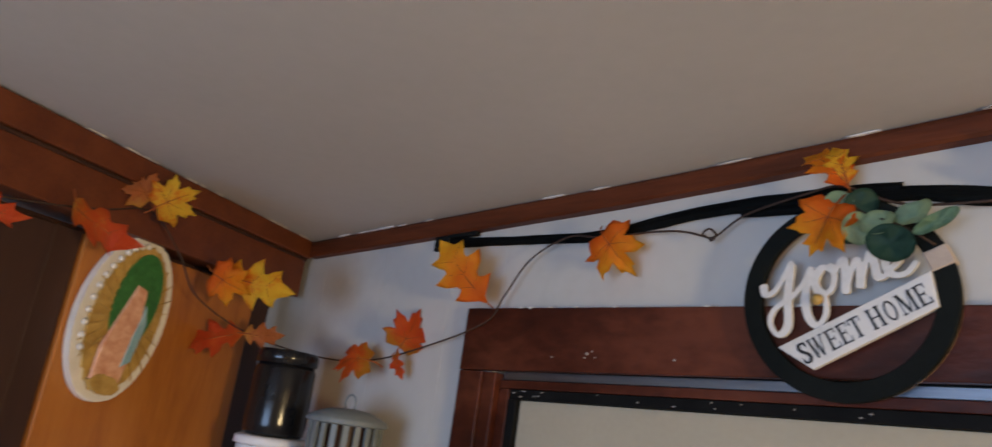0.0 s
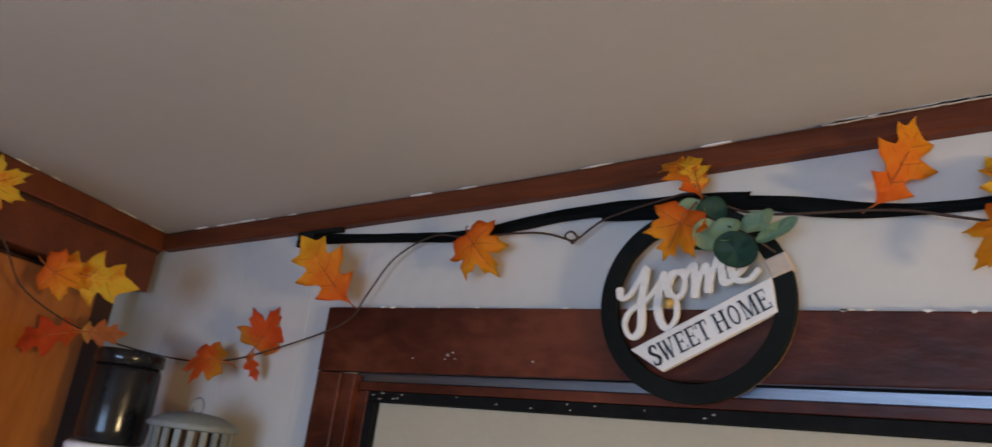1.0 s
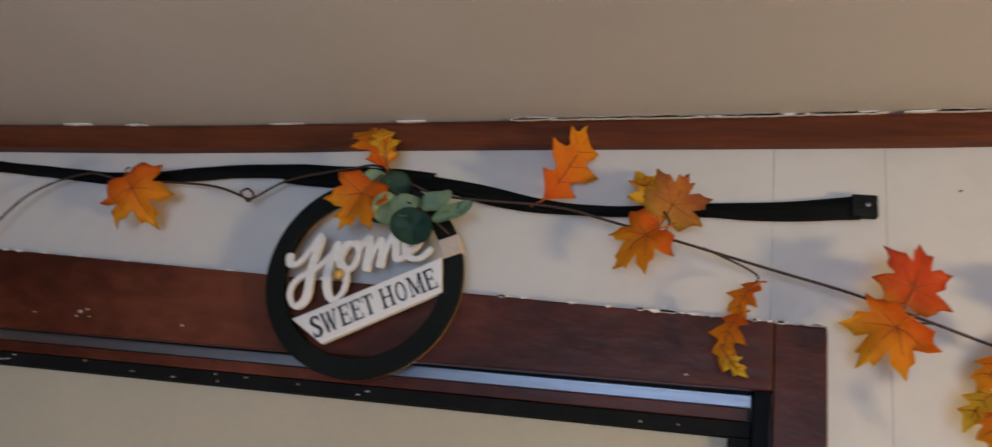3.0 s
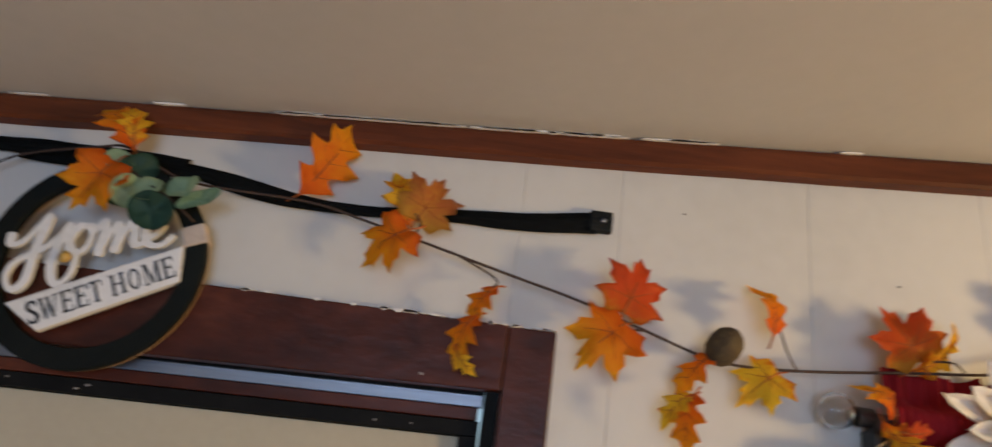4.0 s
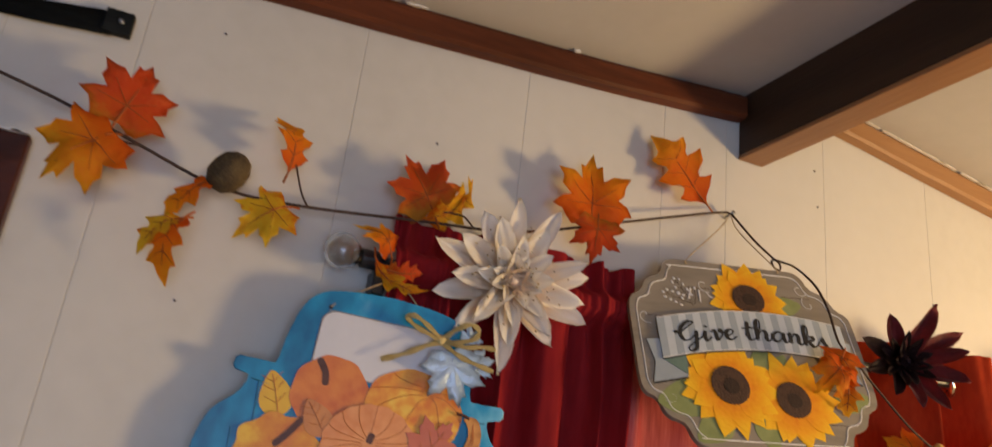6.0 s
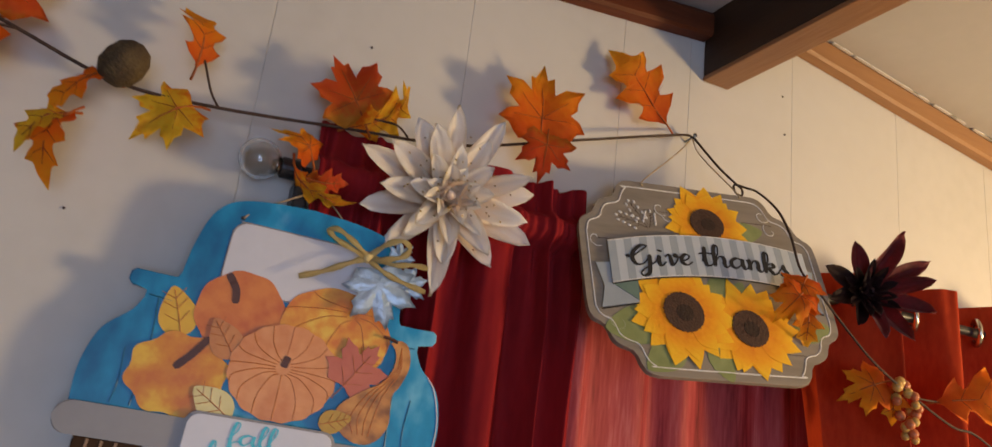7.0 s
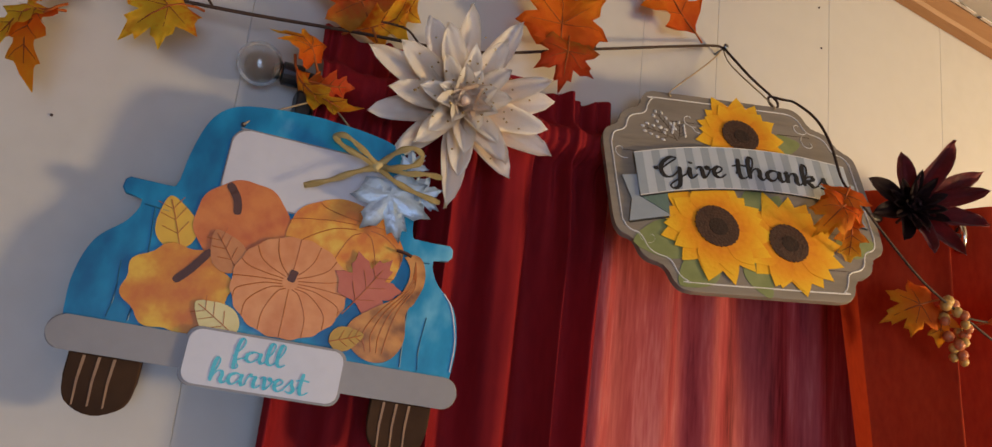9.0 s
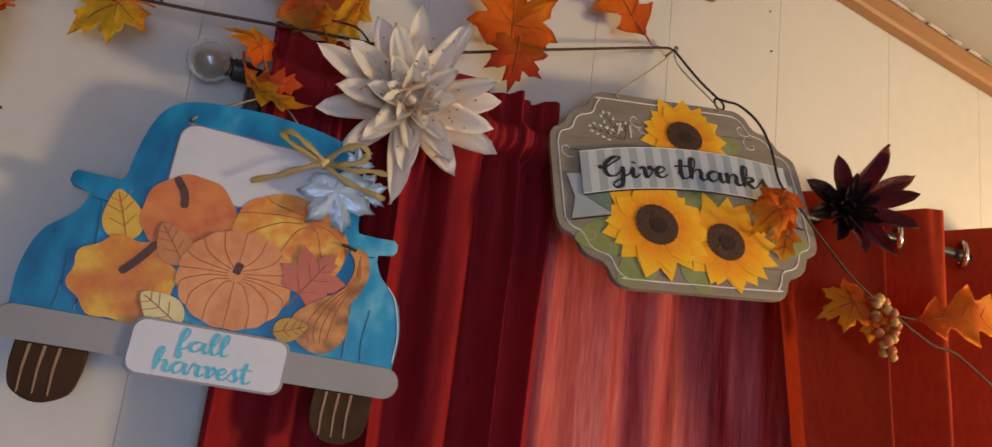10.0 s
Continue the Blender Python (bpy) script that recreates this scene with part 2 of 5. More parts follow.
# ---- door: leaf with a beige blind, in its casing ----
def slant(x):
    """The old door hangs a little out of true: its top edge climbs to the hinge side."""
    return 0.028 * (x - 0.1) + 0.001


def rail(name, x0, x1, z0, z1, y0, y1, mat, parent, label=""):
    bm = prism(B(), [(x0, z0 + slant(x0)), (x1, z0 + slant(x1)), (x1, z1 + slant(x1)), (x0, z1 + slant(x0))], y0, y1, 0.0012)
    return part(name, bm, mat, parent, label)


door = holder("door_1", Matrix(), "closed red-brown door with a black gasket and a beige blind", "door", kind="structure")
part("jamb", box(B(), (0.0555, -0.012, 0), (0.083, 0.08, 2.0220), 0.0015), M_CASING, door)
part("jamb", box(B(), (1.090, -0.004, 0), (1.1065, 0.08, 2.061), 0.0015), M_BLACK, door)
rail("head_jamb", 0.0835, 1.0895, 2.026, 2.040, 0.012, 0.08, M_BLACK, door)
rail("metal_strip", 0.088, 1.089, 2.0115, 2.0255, 0.004, 0.010, M_STEEL, door, "brushed metal strip reflecting blue daylight")
rail("top_rail", 0.084, 1.085, 1.9975, 2.011, 0.001, 0.045, M_CASING, door)
rail("stile", 0.084, 0.104, 0.02, 1.997, 0.002, 0.045, M_CASING, door)
rail("gasket", 0.106, 1.088, 1.981, 1.997, 0.004, 0.040, M_BLACK, door, "black rubber gasket with paint flecks")
rail("gasket", 0.1045, 0.122, 0.02, 1.9805, 0.003, 0.040, M_BLACK, door)
rail("gasket", 1.068, 1.0885, 0.02, 1.9805, 0.003, 0.040, M_BLACK, door)
rail("blind", 0.1225, 1.0675, 0.02, 1.9802, 0.014, 0.020, M_SHADE, door, "plain beige blind")
random.seed(4)
for i in range(20):
    x = random.choice((random.uniform(0.11, 0.2), random.uniform(0.2, 1.05), random.uniform(0.25, 0.5)))
    z = 1.989 + slant(x) + random.uniform(-0.005, 0.006)
    w = random.uniform(0.0008, 0.003) * (1.6 if x < 0.2 else 1.0)
    part("paint_fleck", prism(B(), [(x - w, z), (x - w * 0.2, z - 0.001), (x + w, z + 0.0004), (x + w * 0.4, z + 0.0017), (x - w * 0.5, z + 0.0012)], 0.0028, 0.005), M_FLECK, door)
for x, z, w in ((0.205, 2.051, 0.0018), (0.272, 2.058, 0.003), (0.281, 2.062, 0.0018), (0.268, 2.052, 0.0016), (0.287, 2.053, 0.0014), (0.42, 2.055, 0.002), (1.02, 2.064, 0.002)):
    part("paint_fleck", prism(B(), [(x - w, z), (x, z - w * 0.6), (x + w, z), (x + w * 0.3, z + w), (x - w * 0.5, z + w * 0.8)], -0.0195, -0.017), M_FLECK, casing)
# worn, light edge along the top of the head casing
random.seed(9)
for i in range(46):
    x = random.uniform(0.01, 1.15) if i < 26 else random.uniform(0.95, 1.155)
    w = random.uniform(0.002, 0.011)
    part("chipped_edge", prism(B(), [(x - w, 2.1303), (x - w * 0.3, 2.1303 - random.uniform(0.001, 0.003)), (x + w, 2.1303), (x + w * 0.2, 2.1318), (x - w * 0.6, 2.1314)], -0.0192, -0.004), M_CHIP, casing)
# flaked paint line where ceiling and trim meet
random.seed(12)
for i in range(60):
    x = random.uniform(-0.5, 1.95) if i < 16 else random.uniform(0.80, 1.32)
    w = random.uniform(0.004, 0.03)
    za, zb = ceil_z(x - w) - 0.0042, ceil_z(x + w) - 0.0042
    h = random.uniform(0.0012, 0.003)
    part("caulk_line", prism(B(), [(x - w, za + 0.001), (x - 0.3 * w, (za + zb) / 2 - 0.0004), (x + w, zb + 0.001), (x + w * 0.8, zb + h), (x, (za + zb) / 2 + h + 0.0006), (x - w * 0.9, za + h)], -0.0228, -0.019), M_CHIP, wall_north)
for i in range(18):
    x = 2.09 + 0.8 * i / 18 + random.uniform(-0.02, 0.02)
    w = random.uniform(0.006, 0.034)
    z = ceil_z(x) - 0.003
    part("caulk_line", prism(B(), [(x - w, z + 0.136 * w), (x + w, z - 0.136 * w), (x + w * 0.9, z + 0.0011 - 0.122 * w), (x - w * 0.2, z + 0.0016 + 0.03 * w), (x - w, z + 0.001 + 0.136 * w)], -0.0235, -0.019), M_CHIP, wall_north)
# nail holes
for x, z in ((2.155, 2.373), (2.160, 2.315), (1.30, 2.30), (1.555, 2.243), (1.316, 2.005), (2.40, 2.21)):
    part("nail_hole", lathe(B(), [(0.0013, 0), (0.0013, 0.001)], 8, Vector((0, -1, 0)), Vector((x, -0.0002, z))), M_SHADED_WOOD, wall_north)

# ---- corner cabinet, turned to the room ----
CA = radians(22)
CN, CS = Vector((math.cos(CA), math.sin(CA), 0)), Vector((math.sin(CA), -math.cos(CA), 0))


def cab(s, z, n=0.0):
    """A point by the cabinet's face: s along it from the wall, n out of it."""
    return Vector((-0.57, -0.02, 0)) + CS * s + CN * n + Vector((0, 0, z))


CAB = Matrix((( *CS, 0), (*(-CN), 0), (0, 0, 1, 0), (0, 0, 0, 1))).transposed()
CAB.translation = Vector((-0.57, -0.02, 0))
cabinet = holder("wall_cabinet", CAB, "orange-brown wooden corner wall cabinet with a dark crown rail", "cabinet")
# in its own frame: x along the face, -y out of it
# body and end stile: colour darkened for the shade next to the wall
part("body", box(B(), (0.03, 0.048, 1.45), (0.95, 0.10, 2.16), 0.002), M_SHADED_WOOD, cabinet)
part("end_stile", box(B(), (0.045, 0.036, 1.45), (0.105, 0.0475, 2.155), 0.002), M_SHADED_WOOD, cabinet)
part("door", box(B(), (0.108, 0.028, 1.47), (0.548, 0.047, 2.150), 0.003), M_CAB, cabinet, "honey-orange flat wooden door")
# second door and mid stile: shade left of the plaque painted as dark brown
part("door", box(B(), (0.606, 0.028, 1.47), (0.95, 0.047, 2.150), 0.003), M_SHADED_WOOD, cabinet, "flat wooden door, the shade beside the plaque put into its dark brown")
part("mid_stile", box(B(), (0.551, 0.034, 1.45), (0.603, 0.0475, 2.152), 0.002), M_SHADED_WOOD, cabinet)
bm = B()
prism(bm, [(0.0, 2.158), (0.95, 2.176), (0.95, 2.252), (0.0, 2.249)], -0.002, 0.10, 0.002)
part("fascia", bm, M_CAB_RAIL, cabinet, "reddish-brown fascia board")
bm = B()
prism(bm, [(0.0, 2.2495), (0.95, 2.2555), (0.95, 2.305), (0.0, 2.291)], -0.014, 0.02, 0.003)
part("crown", bm, M_CAB_RAIL, cabinet)
random.seed(21)
for i in range(12):
    s, w = random.uniform(0.03, 0.62), random.uniform(0.006, 0.03)
    z = 2.291 + 0.0147 * s
    part("caulk_line", prism(B(), [(s - w, z - 0.0005), (s + w, z + 0.0005), (s + w * 0.4, z + 0.002), (s - w * 0.7, z + 0.0014)], -0.0165, -0.012), M_CHIP, cabinet)
# dark strip added under the crown to draw its line of shade
part("shadow_bead", prism(B(), [(0.0, 2.243), (0.95, 2.248), (0.95, 2.2548), (0.0, 2.249)], -0.006, 0.0, 0.001), M_SHADED_WOOD, cabinet)

# ---- things on the white shelf by the cabinet ----
M_WHITE = surf("white_plastic", [(0.66, 0.66, 0.68), (0.78, 0.78, 0.80)], 9, 120, 0.35, 0.03)
M_GREY = surf("grey_green_metal", [(0.13, 0.15, 0.15), (0.24, 0.26, 0.26)], 14, 120, 0.5, 0.1)
M_GLOSS = surf("glossy_black_plastic", [(0.006, 0.006, 0.007), (0.014, 0.014, 0.016)], 12, 120, 0.16, 0.02)
shelf = holder("wall_shelf", Matrix(), "plain white shelf fixed to the wall by the cabinet", "shelf")
part("board", box(B(), (-0.44, -0.24, 1.735), (-0.03, -0.002, 1.755), 0.002), M_WHITE, shelf)
tub = holder("plastic_tub", pose(-0.337, -0.150, 1.755), "round white plastic tub under a black canister", "tub")
part("tub_body", lathe(B(), [(0.052, 0), (0.058, 0.005), (0.062, 0.085), (0.060, 0.087)]), M_WHITE, tub, smooth=True)
part("tub_lid", lathe(B(), [(0.060, 0.0875), (0.068, 0.089), (0.068, 0.100), (0.063, 0.1045), (0.03, 0.105)]), M_WHITE, tub, smooth=True)
can = holder("canister", pose(-0.337, -0.150, 1.8605) @ Matrix.Diagonal((1.0, 1.0, 1.18, 1.0)), "glossy black ribbed canister standing on a white tub", "canister")
bm = B()
lathe(bm, [(0.050, 0), (0.056, 0.004), (0.057, 0.02), (0.056, 0.103), (0.053, 0.111)], 40)
for v in bm.verts:
    a = math.atan2(v.co.y, v.co.x)
    if 0.01 < v.co.z < 0.105:
        k = 1 + 0.018 * math.cos(a * 20)
        v.co.x, v.co.y = v.co.x * k, v.co.y * k
part("canister_body", bm, M_GLOSS, can, smooth=True)
part("canister_lid", lathe(B(), [(0.054, 0.1115), (0.058, 0.113), (0.058, 0.129), (0.054, 0.134), (0.02, 0.135)]), M_GLOSS, can, smooth=True)
lantern = holder("metal_lantern", pose(-0.160, -0.115, 1.755) @ Matrix.Diagonal((1.18, 1.18, 1.24, 1.0)), "small grey-green metal lantern with upright bars", "lantern")
part("lantern_base", lathe(B(), [(0.058, 0), (0.060, 0.004), (0.060, 0.066), (0.057, 0.07)]), M_GREY, lantern, smooth=True)
part("lantern_core", lathe(B(), [(0.044, 0.071), (0.044, 0.118)]), M_SHADED_WOOD, lantern)
for k in range(20):
    a = 2 * math.pi * k / 20
    part("lantern_bar", box(B(), (-0.0022, -0.004, 0.0705), (0.0022, 0.004, 0.1185)), M_GREY, lantern, at=pose(0.053 * math.cos(a), 0.053 * math.sin(a), 0, 0, 0, math.degrees(a)))
part("lantern_top", lathe(B(), [(0.058, 0.119), (0.062, 0.122), (0.058, 0.128), (0.034, 0.138), (0.010, 0.141)]), M_GREY, lantern, smooth=True)
part("lantern_ring", tube(B(), [(0.013 * math.cos(a), 0, 0.1485 + 0.012 * math.sin(a)) for a in (2 * math.pi * k / 20 for k in range(21))], 0.0016), M_GREY, lantern, smooth=True)

# ---- oval plaque on the cabinet door ----
def ell(cx, cz, rx, rz, n=40, lobes=0, amp=0.0, rot=0.0, phase=0.0):
    out = []
    for k in range(n):
        a = 2 * math.pi * k / n
        r = 1 - amp * (0.5 + 0.5 * math.cos(lobes * a + phase)) if lobes else 1
        x, z = rx * r * math.cos(a), rz * r * math.sin(a)
        out.append((cx + x * math.cos(rot) - z * math.sin(rot), cz + x * math.sin(rot) + z * math.cos(rot)))
    return out


M_CREAM = surf("cream_glaze", [(0.66, 0.62, 0.56), (0.80, 0.77, 0.72)], 22, 160, 0.3, 0.08)
M_GOLD = surf("gold_paint", [(0.26, 0.14, 0.025), (0.60, 0.40, 0.11)], 40, 180, 0.35, 0.25)
M_GREEN = surf("green_paint", [(0.02, 0.09, 0.02), (0.06, 0.22, 0.05)], 60, 200, 0.35, 0.2)
M_PINK = surf("salmon_paint", [(0.50, 0.20, 0.10), (0.78, 0.48, 0.32)], 50, 200, 0.4, 0.25)
M_BLUEP = surf("pale_blue_paint", [(0.18, 0.32, 0.38), (0.32, 0.48, 0.52)], 50, 200, 0.4, 0.2)
pl = Matrix.Translation(Vector((0.448, 0.018, 2.028))) @ pose(0, 0, 0, 0, -9, 0)
plaque = holder("oval_plaque", CAB @ pl @ Matrix.Diagonal((-1, 1, 1, 1)), "cream oval plaque with gold, green and salmon relief shapes", "plaque")
part("oval_base", prism(B(), ell(0, 0, 0.092, 0.148, 48), -0.008, 0.007, 0.004), M_CREAM, plaque, smooth=False)
part("gold_halo", prism(B(), ell(0.002, 0.0, 0.074, 0.134, 80, 26, 0.07), -0.013, -0.008, 0.002), M_GOLD, plaque)
for k in range(22):
    a = radians(-60 + 14 * k)
    part("gold_ray", prism(B(), [(0.036, -0.0022), (0.068, 0.0), (0.036, 0.0022)], -0.0158, -0.0131), M_GOLD, plaque, at=pose(0.002, 0, 0, 0, -math.degrees(a), 0) @ Matrix.Diagonal((1.0 + 0.75 * abs(math.sin(a)), 1, 1, 1)))
part("green_field", prism(B(), ell(0.006, 0.032, 0.046, 0.088, 32), -0.017, -0.0131, 0.002), M_GREEN, plaque)
part("salmon_shape", prism(B(), [(-0.030, -0.118), (0.028, -0.120), (0.032, -0.06), (0.022, 0.01), (0.016, 0.055), (-0.006, 0.058), (-0.020, 0.0), (-0.034, -0.06)], -0.023, -0.0171, 0.004), M_PINK, plaque)
part("blue_fold", prism(B(), [(0.016, -0.085), (0.034, -0.07), (0.038, 0.0), (0.024, 0.03), (0.018, -0.03)], -0.0245, -0.0171, 0.003), M_BLUEP, plaque)
part("gold_foot", prism(B(), ell(0, -0.118, 0.034, 0.017, 20, 7, 0.18), -0.026, -0.0131, 0.003), M_GOLD, plaque)
for k in range(13):
    a = radians(100 + 9.5 * k)
    part("bead", lathe(B(), [(0.0052, 0), (0.0064, 0.002), (0.0034, 0.006)], 10, Vector((0, -1, 0)), Vector((0.078 * math.cos(a), -0.0125, 0.130 * math.sin(a)))), M_CREAM, plaque, smooth=True)

# ---- black straps along the wall ----
M_STRAP = surf("black_cloth_strap", [(0.003, 0.0035, 0.0035), (0.008, 0.009, 0.009), (0.016, 0.019, 0.018)], 30, 200, 0.65, 0.4, spec=0.12, stretch=(0.3, 2, 2))


def strap(pts, label, seed):
    """A crumpled band: (x, z, width) stations, smoothed, with lengthwise creases."""
    ob = holder("black_strap", Matrix(), label, "strap", "black straps over the door")
    P = smooth_path([(x, w, z) for x, z, w in pts], 10)
    bm, rows = B(), []
    for i, p in enumerate(P):
        row = []
        for k in range(9):
            f = k / 8 - 0.5
            y = -0.006 - 0.005 * (1 - (2 * f) ** 2) - 0.003 * noise.noise(Vector((p.x * 6, f * 7 + seed, 0.3 * i * 0.1)))
            row.append(bm.verts.new((p.x, min(y, -0.003), p.z + f * p.y + 0.0015 * noise.noise(Vector((p.x * 20, seed, f * 2))))))
        rows.append(row)
    for r, s in zip(rows, rows[1:]):
        for k in range(8):
            bm.faces.new((r[k], r[k + 1], s[k + 1], s[k]))
    ends = bm.faces[:]
    bmesh.ops.solidify(bm, geom=ends, thickness=0.0022)
    part("band", bm, M_STRAP, ob, smooth=True)
    return ob


s1 = strap([(-0.10, 2.261, 0.024), (0.0, 2.256, 0.018), (0.13, 2.251, 0.016), (0.264, 2.248, 0.018), (0.377, 2.262, 0.020), (0.477, 2.272, 0.020), (0.566, 2.272, 0.026), (0.64, 2.276, 0.020), (0.704, 2.275, 0.016)], "black crumpled cloth strap tacked above the door", 3)
part("end_tab", box(B(), (-0.126, -0.013, 2.244), (-0.086, -0.002, 2.280), 0.002), M_STRAP, s1)
part("end_tab", box(B(), (-0.090, -0.014, 2.268), (-0.012, -0.003, 2.283), 0.002), M_STRAP, s1)
s2 = strap([(0.50, 2.262, 0.012), (0.60, 2.262, 0.018), (0.704, 2.268, 0.020), (0.786, 2.255, 0.024), (0.851, 2.247, 0.018), (0.928, 2.247, 0.014), (1.039, 2.256, 0.018), (1.112, 2.260, 0.024), (1.196, 2.270, 0.028)], "black cloth strap with a tacked square end", 7)
part("end_tab", box(B(), (1.186, -0.013, 2.2585), (1.213, -0.002, 2.2845), 0.002), M_STRAP, s2)
part("tack", lathe(B(), [(0.003, 0), (0.003, 0.001), (0.0015, 0.002)], 10, Vector((0, -1, 0)), Vector((1.202, -0.013, 2.272))), M_STEEL, s2, smooth=True)


# ---- lettering ----
def pen(bm, pts, w, y0, y1, thin=0.35, n=6):
    """A flat pen stroke along (x, z) points: broad where the pen goes down, fine where it goes up."""
    P = smooth_path([(x, 0, z) for x, z in pts], n)
    rows = []
    for i, p in enumerate(P):
        d = P[min(i + 1, len(P) - 1)] - P[max(i - 1, 0)]
        d = d.normalized() if d.length > 1e-9 else Vector((1, 0, 0))
        h = 0.5 * w * (thin + (1 - thin) * max(0.0, -d.z) ** 0.8)
        if i in (0, len(P) - 1):
            h *= 0.6
        q, lift = Vector((-d.z, 0, d.x)) * h, 0.00003 * (i % 9)
        rows.append([bm.verts.new((c.x, y, c.z)) for c, y in ((p - q, y1), (p - q, y0 - lift), (p + q, y0 - lift), (p + q, y1))])
    for a, b in zip(rows, rows[1:]):
        for k in range(4):
            bm.faces.new((a[k], a[(k + 1) % 4], b[(k + 1) % 4], b[k]))
    bm.faces.new(rows[0][::-1])
    bm.faces.new(rows[-1])
    return bm


# brush-script letters, the small letters one unit high: advance and strokes
SCRIPT = {}
SCRIPT["a"] = (1.0, [[(0.75, 0.85), (0.45, 1.0), (0.12, 0.7), (0.08, 0.25), (0.3, 0.0), (0.6, 0.35), (0.76, 0.9)], [(0.78, 1.0), (0.73, 0.4), (0.85, 0.02), (1.08, 0.3)]])
SCRIPT["l"] = (0.52, [[(0.0, 0.3), (0.33, 1.2), (0.42, 1.9), (0.26, 2.05), (0.13, 1.4), (0.12, 0.4), (0.3, 0.0), (0.56, 0.3)]])
SCRIPT["f"] = (0.62, [[(0.0, 0.35), (0.4, 1.2), (0.5, 1.9), (0.32, 2.05), (0.18, 1.4), (0.14, 0.2), (0.16, -0.75), (0.36, -0.55), (0.24, 0.0), (0.66, 0.35)]])
SCRIPT["h"] = (0.98, [[(0.0, 0.3), (0.33, 1.2), (0.42, 1.9), (0.26, 2.05), (0.13, 1.4), (0.09, 0.0)], [(0.1, 0.1), (0.3, 0.8), (0.55, 1.0), (0.68, 0.7), (0.63, 0.25), (0.78, 0.0), (1.02, 0.3)]])
SCRIPT["r"] = (0.78, [[(0.0, 0.3), (0.2, 1.08), (0.3, 0.9), (0.52, 0.92), (0.47, 0.5), (0.5, 0.08), (0.66, 0.02), (0.84, 0.3)]])
SCRIPT["v"] = (0.78, [[(0.0, 0.8), (0.14, 1.0), (0.26, 0.8), (0.3, 0.1), (0.42, 0.04), (0.66, 0.6), (0.62, 1.0), (0.5, 0.88), (0.7, 0.74), (0.86, 0.8)]])
SCRIPT["e"] = (0.62, [[(0.0, 0.35), (0.35, 0.5), (0.52, 0.84), (0.32, 1.02), (0.1, 0.7), (0.12, 0.2), (0.36, 0.0), (0.66, 0.3)]])
SCRIPT["s"] = (0.66, [[(0.0, 0.3), (0.28, 0.85), (0.36, 1.1), (0.4, 0.72), (0.54, 0.3), (0.36, 0.0), (0.1, 0.12)]])
SCRIPT["t"] = (0.68, [[(0.06, 0.4), (0.26, 1.2), (0.32, 1.85)], [(0.32, 1.85), (0.23, 0.8), (0.28, 0.1), (0.48, 0.02), (0.74, 0.3)], [(-0.08, 1.12), (0.3, 1.24), (0.72, 1.2)]])
SCRIPT["n"] = (0.94, [[(0.0, 0.85), (0.12, 1.0), (0.15, 0.6), (0.12, 0.0)], [(0.13, 0.2), (0.35, 0.85), (0.55, 1.0), (0.66, 0.7), (0.61, 0.25), (0.76, 0.0), (0.98, 0.3)]])
SCRIPT["k"] = (0.84, [[(0.0, 0.3), (0.33, 1.2), (0.42, 1.9), (0.26, 2.05), (0.13, 1.4), (0.09, 0.0)], [(0.1, 0.3), (0.3, 0.85), (0.55, 1.02), (0.62, 0.75), (0.36, 0.55), (0.2, 0.52)], [(0.26, 0.54), (0.45, 0.2), (0.6, 0.0), (0.88, 0.28)]])
SCRIPT["i"] = (0.54, [[(0.0, 0.4), (0.2, 1.0)], [(0.22, 1.0), (0.18, 0.3), (0.3, 0.0), (0.58, 0.35)], [(0.3, 1.5), (0.28, 1.36)]])
SCRIPT["G"] = (1.28, [[(-0.16, 1.36), (-0.12, 1.14), (0.12, 1.12), (0.5, 1.5), (0.9, 1.92), (0.6, 2.05), (0.2, 1.6), (0.08, 0.95), (0.25, 0.35), (0.6, 0.3), (0.9, 0.75), (0.98, 1.1)], [(1.0, 1.1), (0.95, 0.2), (0.85, -0.6), (0.55, -0.8), (0.45, -0.45), (0.9, 0.05), (1.32, 0.4)]])


def script(words, x0, x1, unit, weight, y, mat, parent, base):
    """Brush-script words from x0 to x1; base(x) gives the line's height there."""
    total = sum(SCRIPT[c][0] for c in words)
    k, x = (x1 - x0) / total, x0
    for c in words:
        adv, strokes = SCRIPT[c]
        bm = B()
        for st in strokes:
            pen(bm, [(x + px * k, base(x + px * k) + pz * unit) for px, pz in st], weight, y, y + 0.0006)
        part("letter", bm, mat, parent)
        x += adv * k


# Roman capitals, one unit high: width and bars (from, to, breadth)
ROMAN = {}
ROMAN["W"] = (1.3, [((0.12, 1, 0.34, 0), 0.16), ((0.34, 0, 0.62, 1), 0.06), ((0.52, 1, 0.76, 0), 0.16), ((0.76, 0, 1.02, 1), 0.06), ((0.0, 0.97, 0.3, 0.97), 0.06), ((0.9, 0.97, 1.15, 0.97), 0.06)])
ROMAN["E"] = (0.86, [((0.16, 0, 0.16, 1), 0.17), ((0.0, 0.97, 0.68, 0.97), 0.07), ((0.0, 0.03, 0.7, 0.03), 0.07), ((0.2, 0.52, 0.52, 0.52), 0.06), ((0.67, 0.76, 0.67, 1.0), 0.06), ((0.7, 0.0, 0.7, 0.26), 0.06), ((0.52, 0.4, 0.52, 0.64), 0.05)])
ROMAN["T"] = (0.86, [((0.38, 0, 0.38, 1), 0.17), ((0.0, 0.97, 0.76, 0.97), 0.07), ((0.02, 0.72, 0.02, 1.0), 0.06), ((0.74, 0.72, 0.74, 1.0), 0.06), ((0.2, 0.03, 0.56, 0.03), 0.06)])
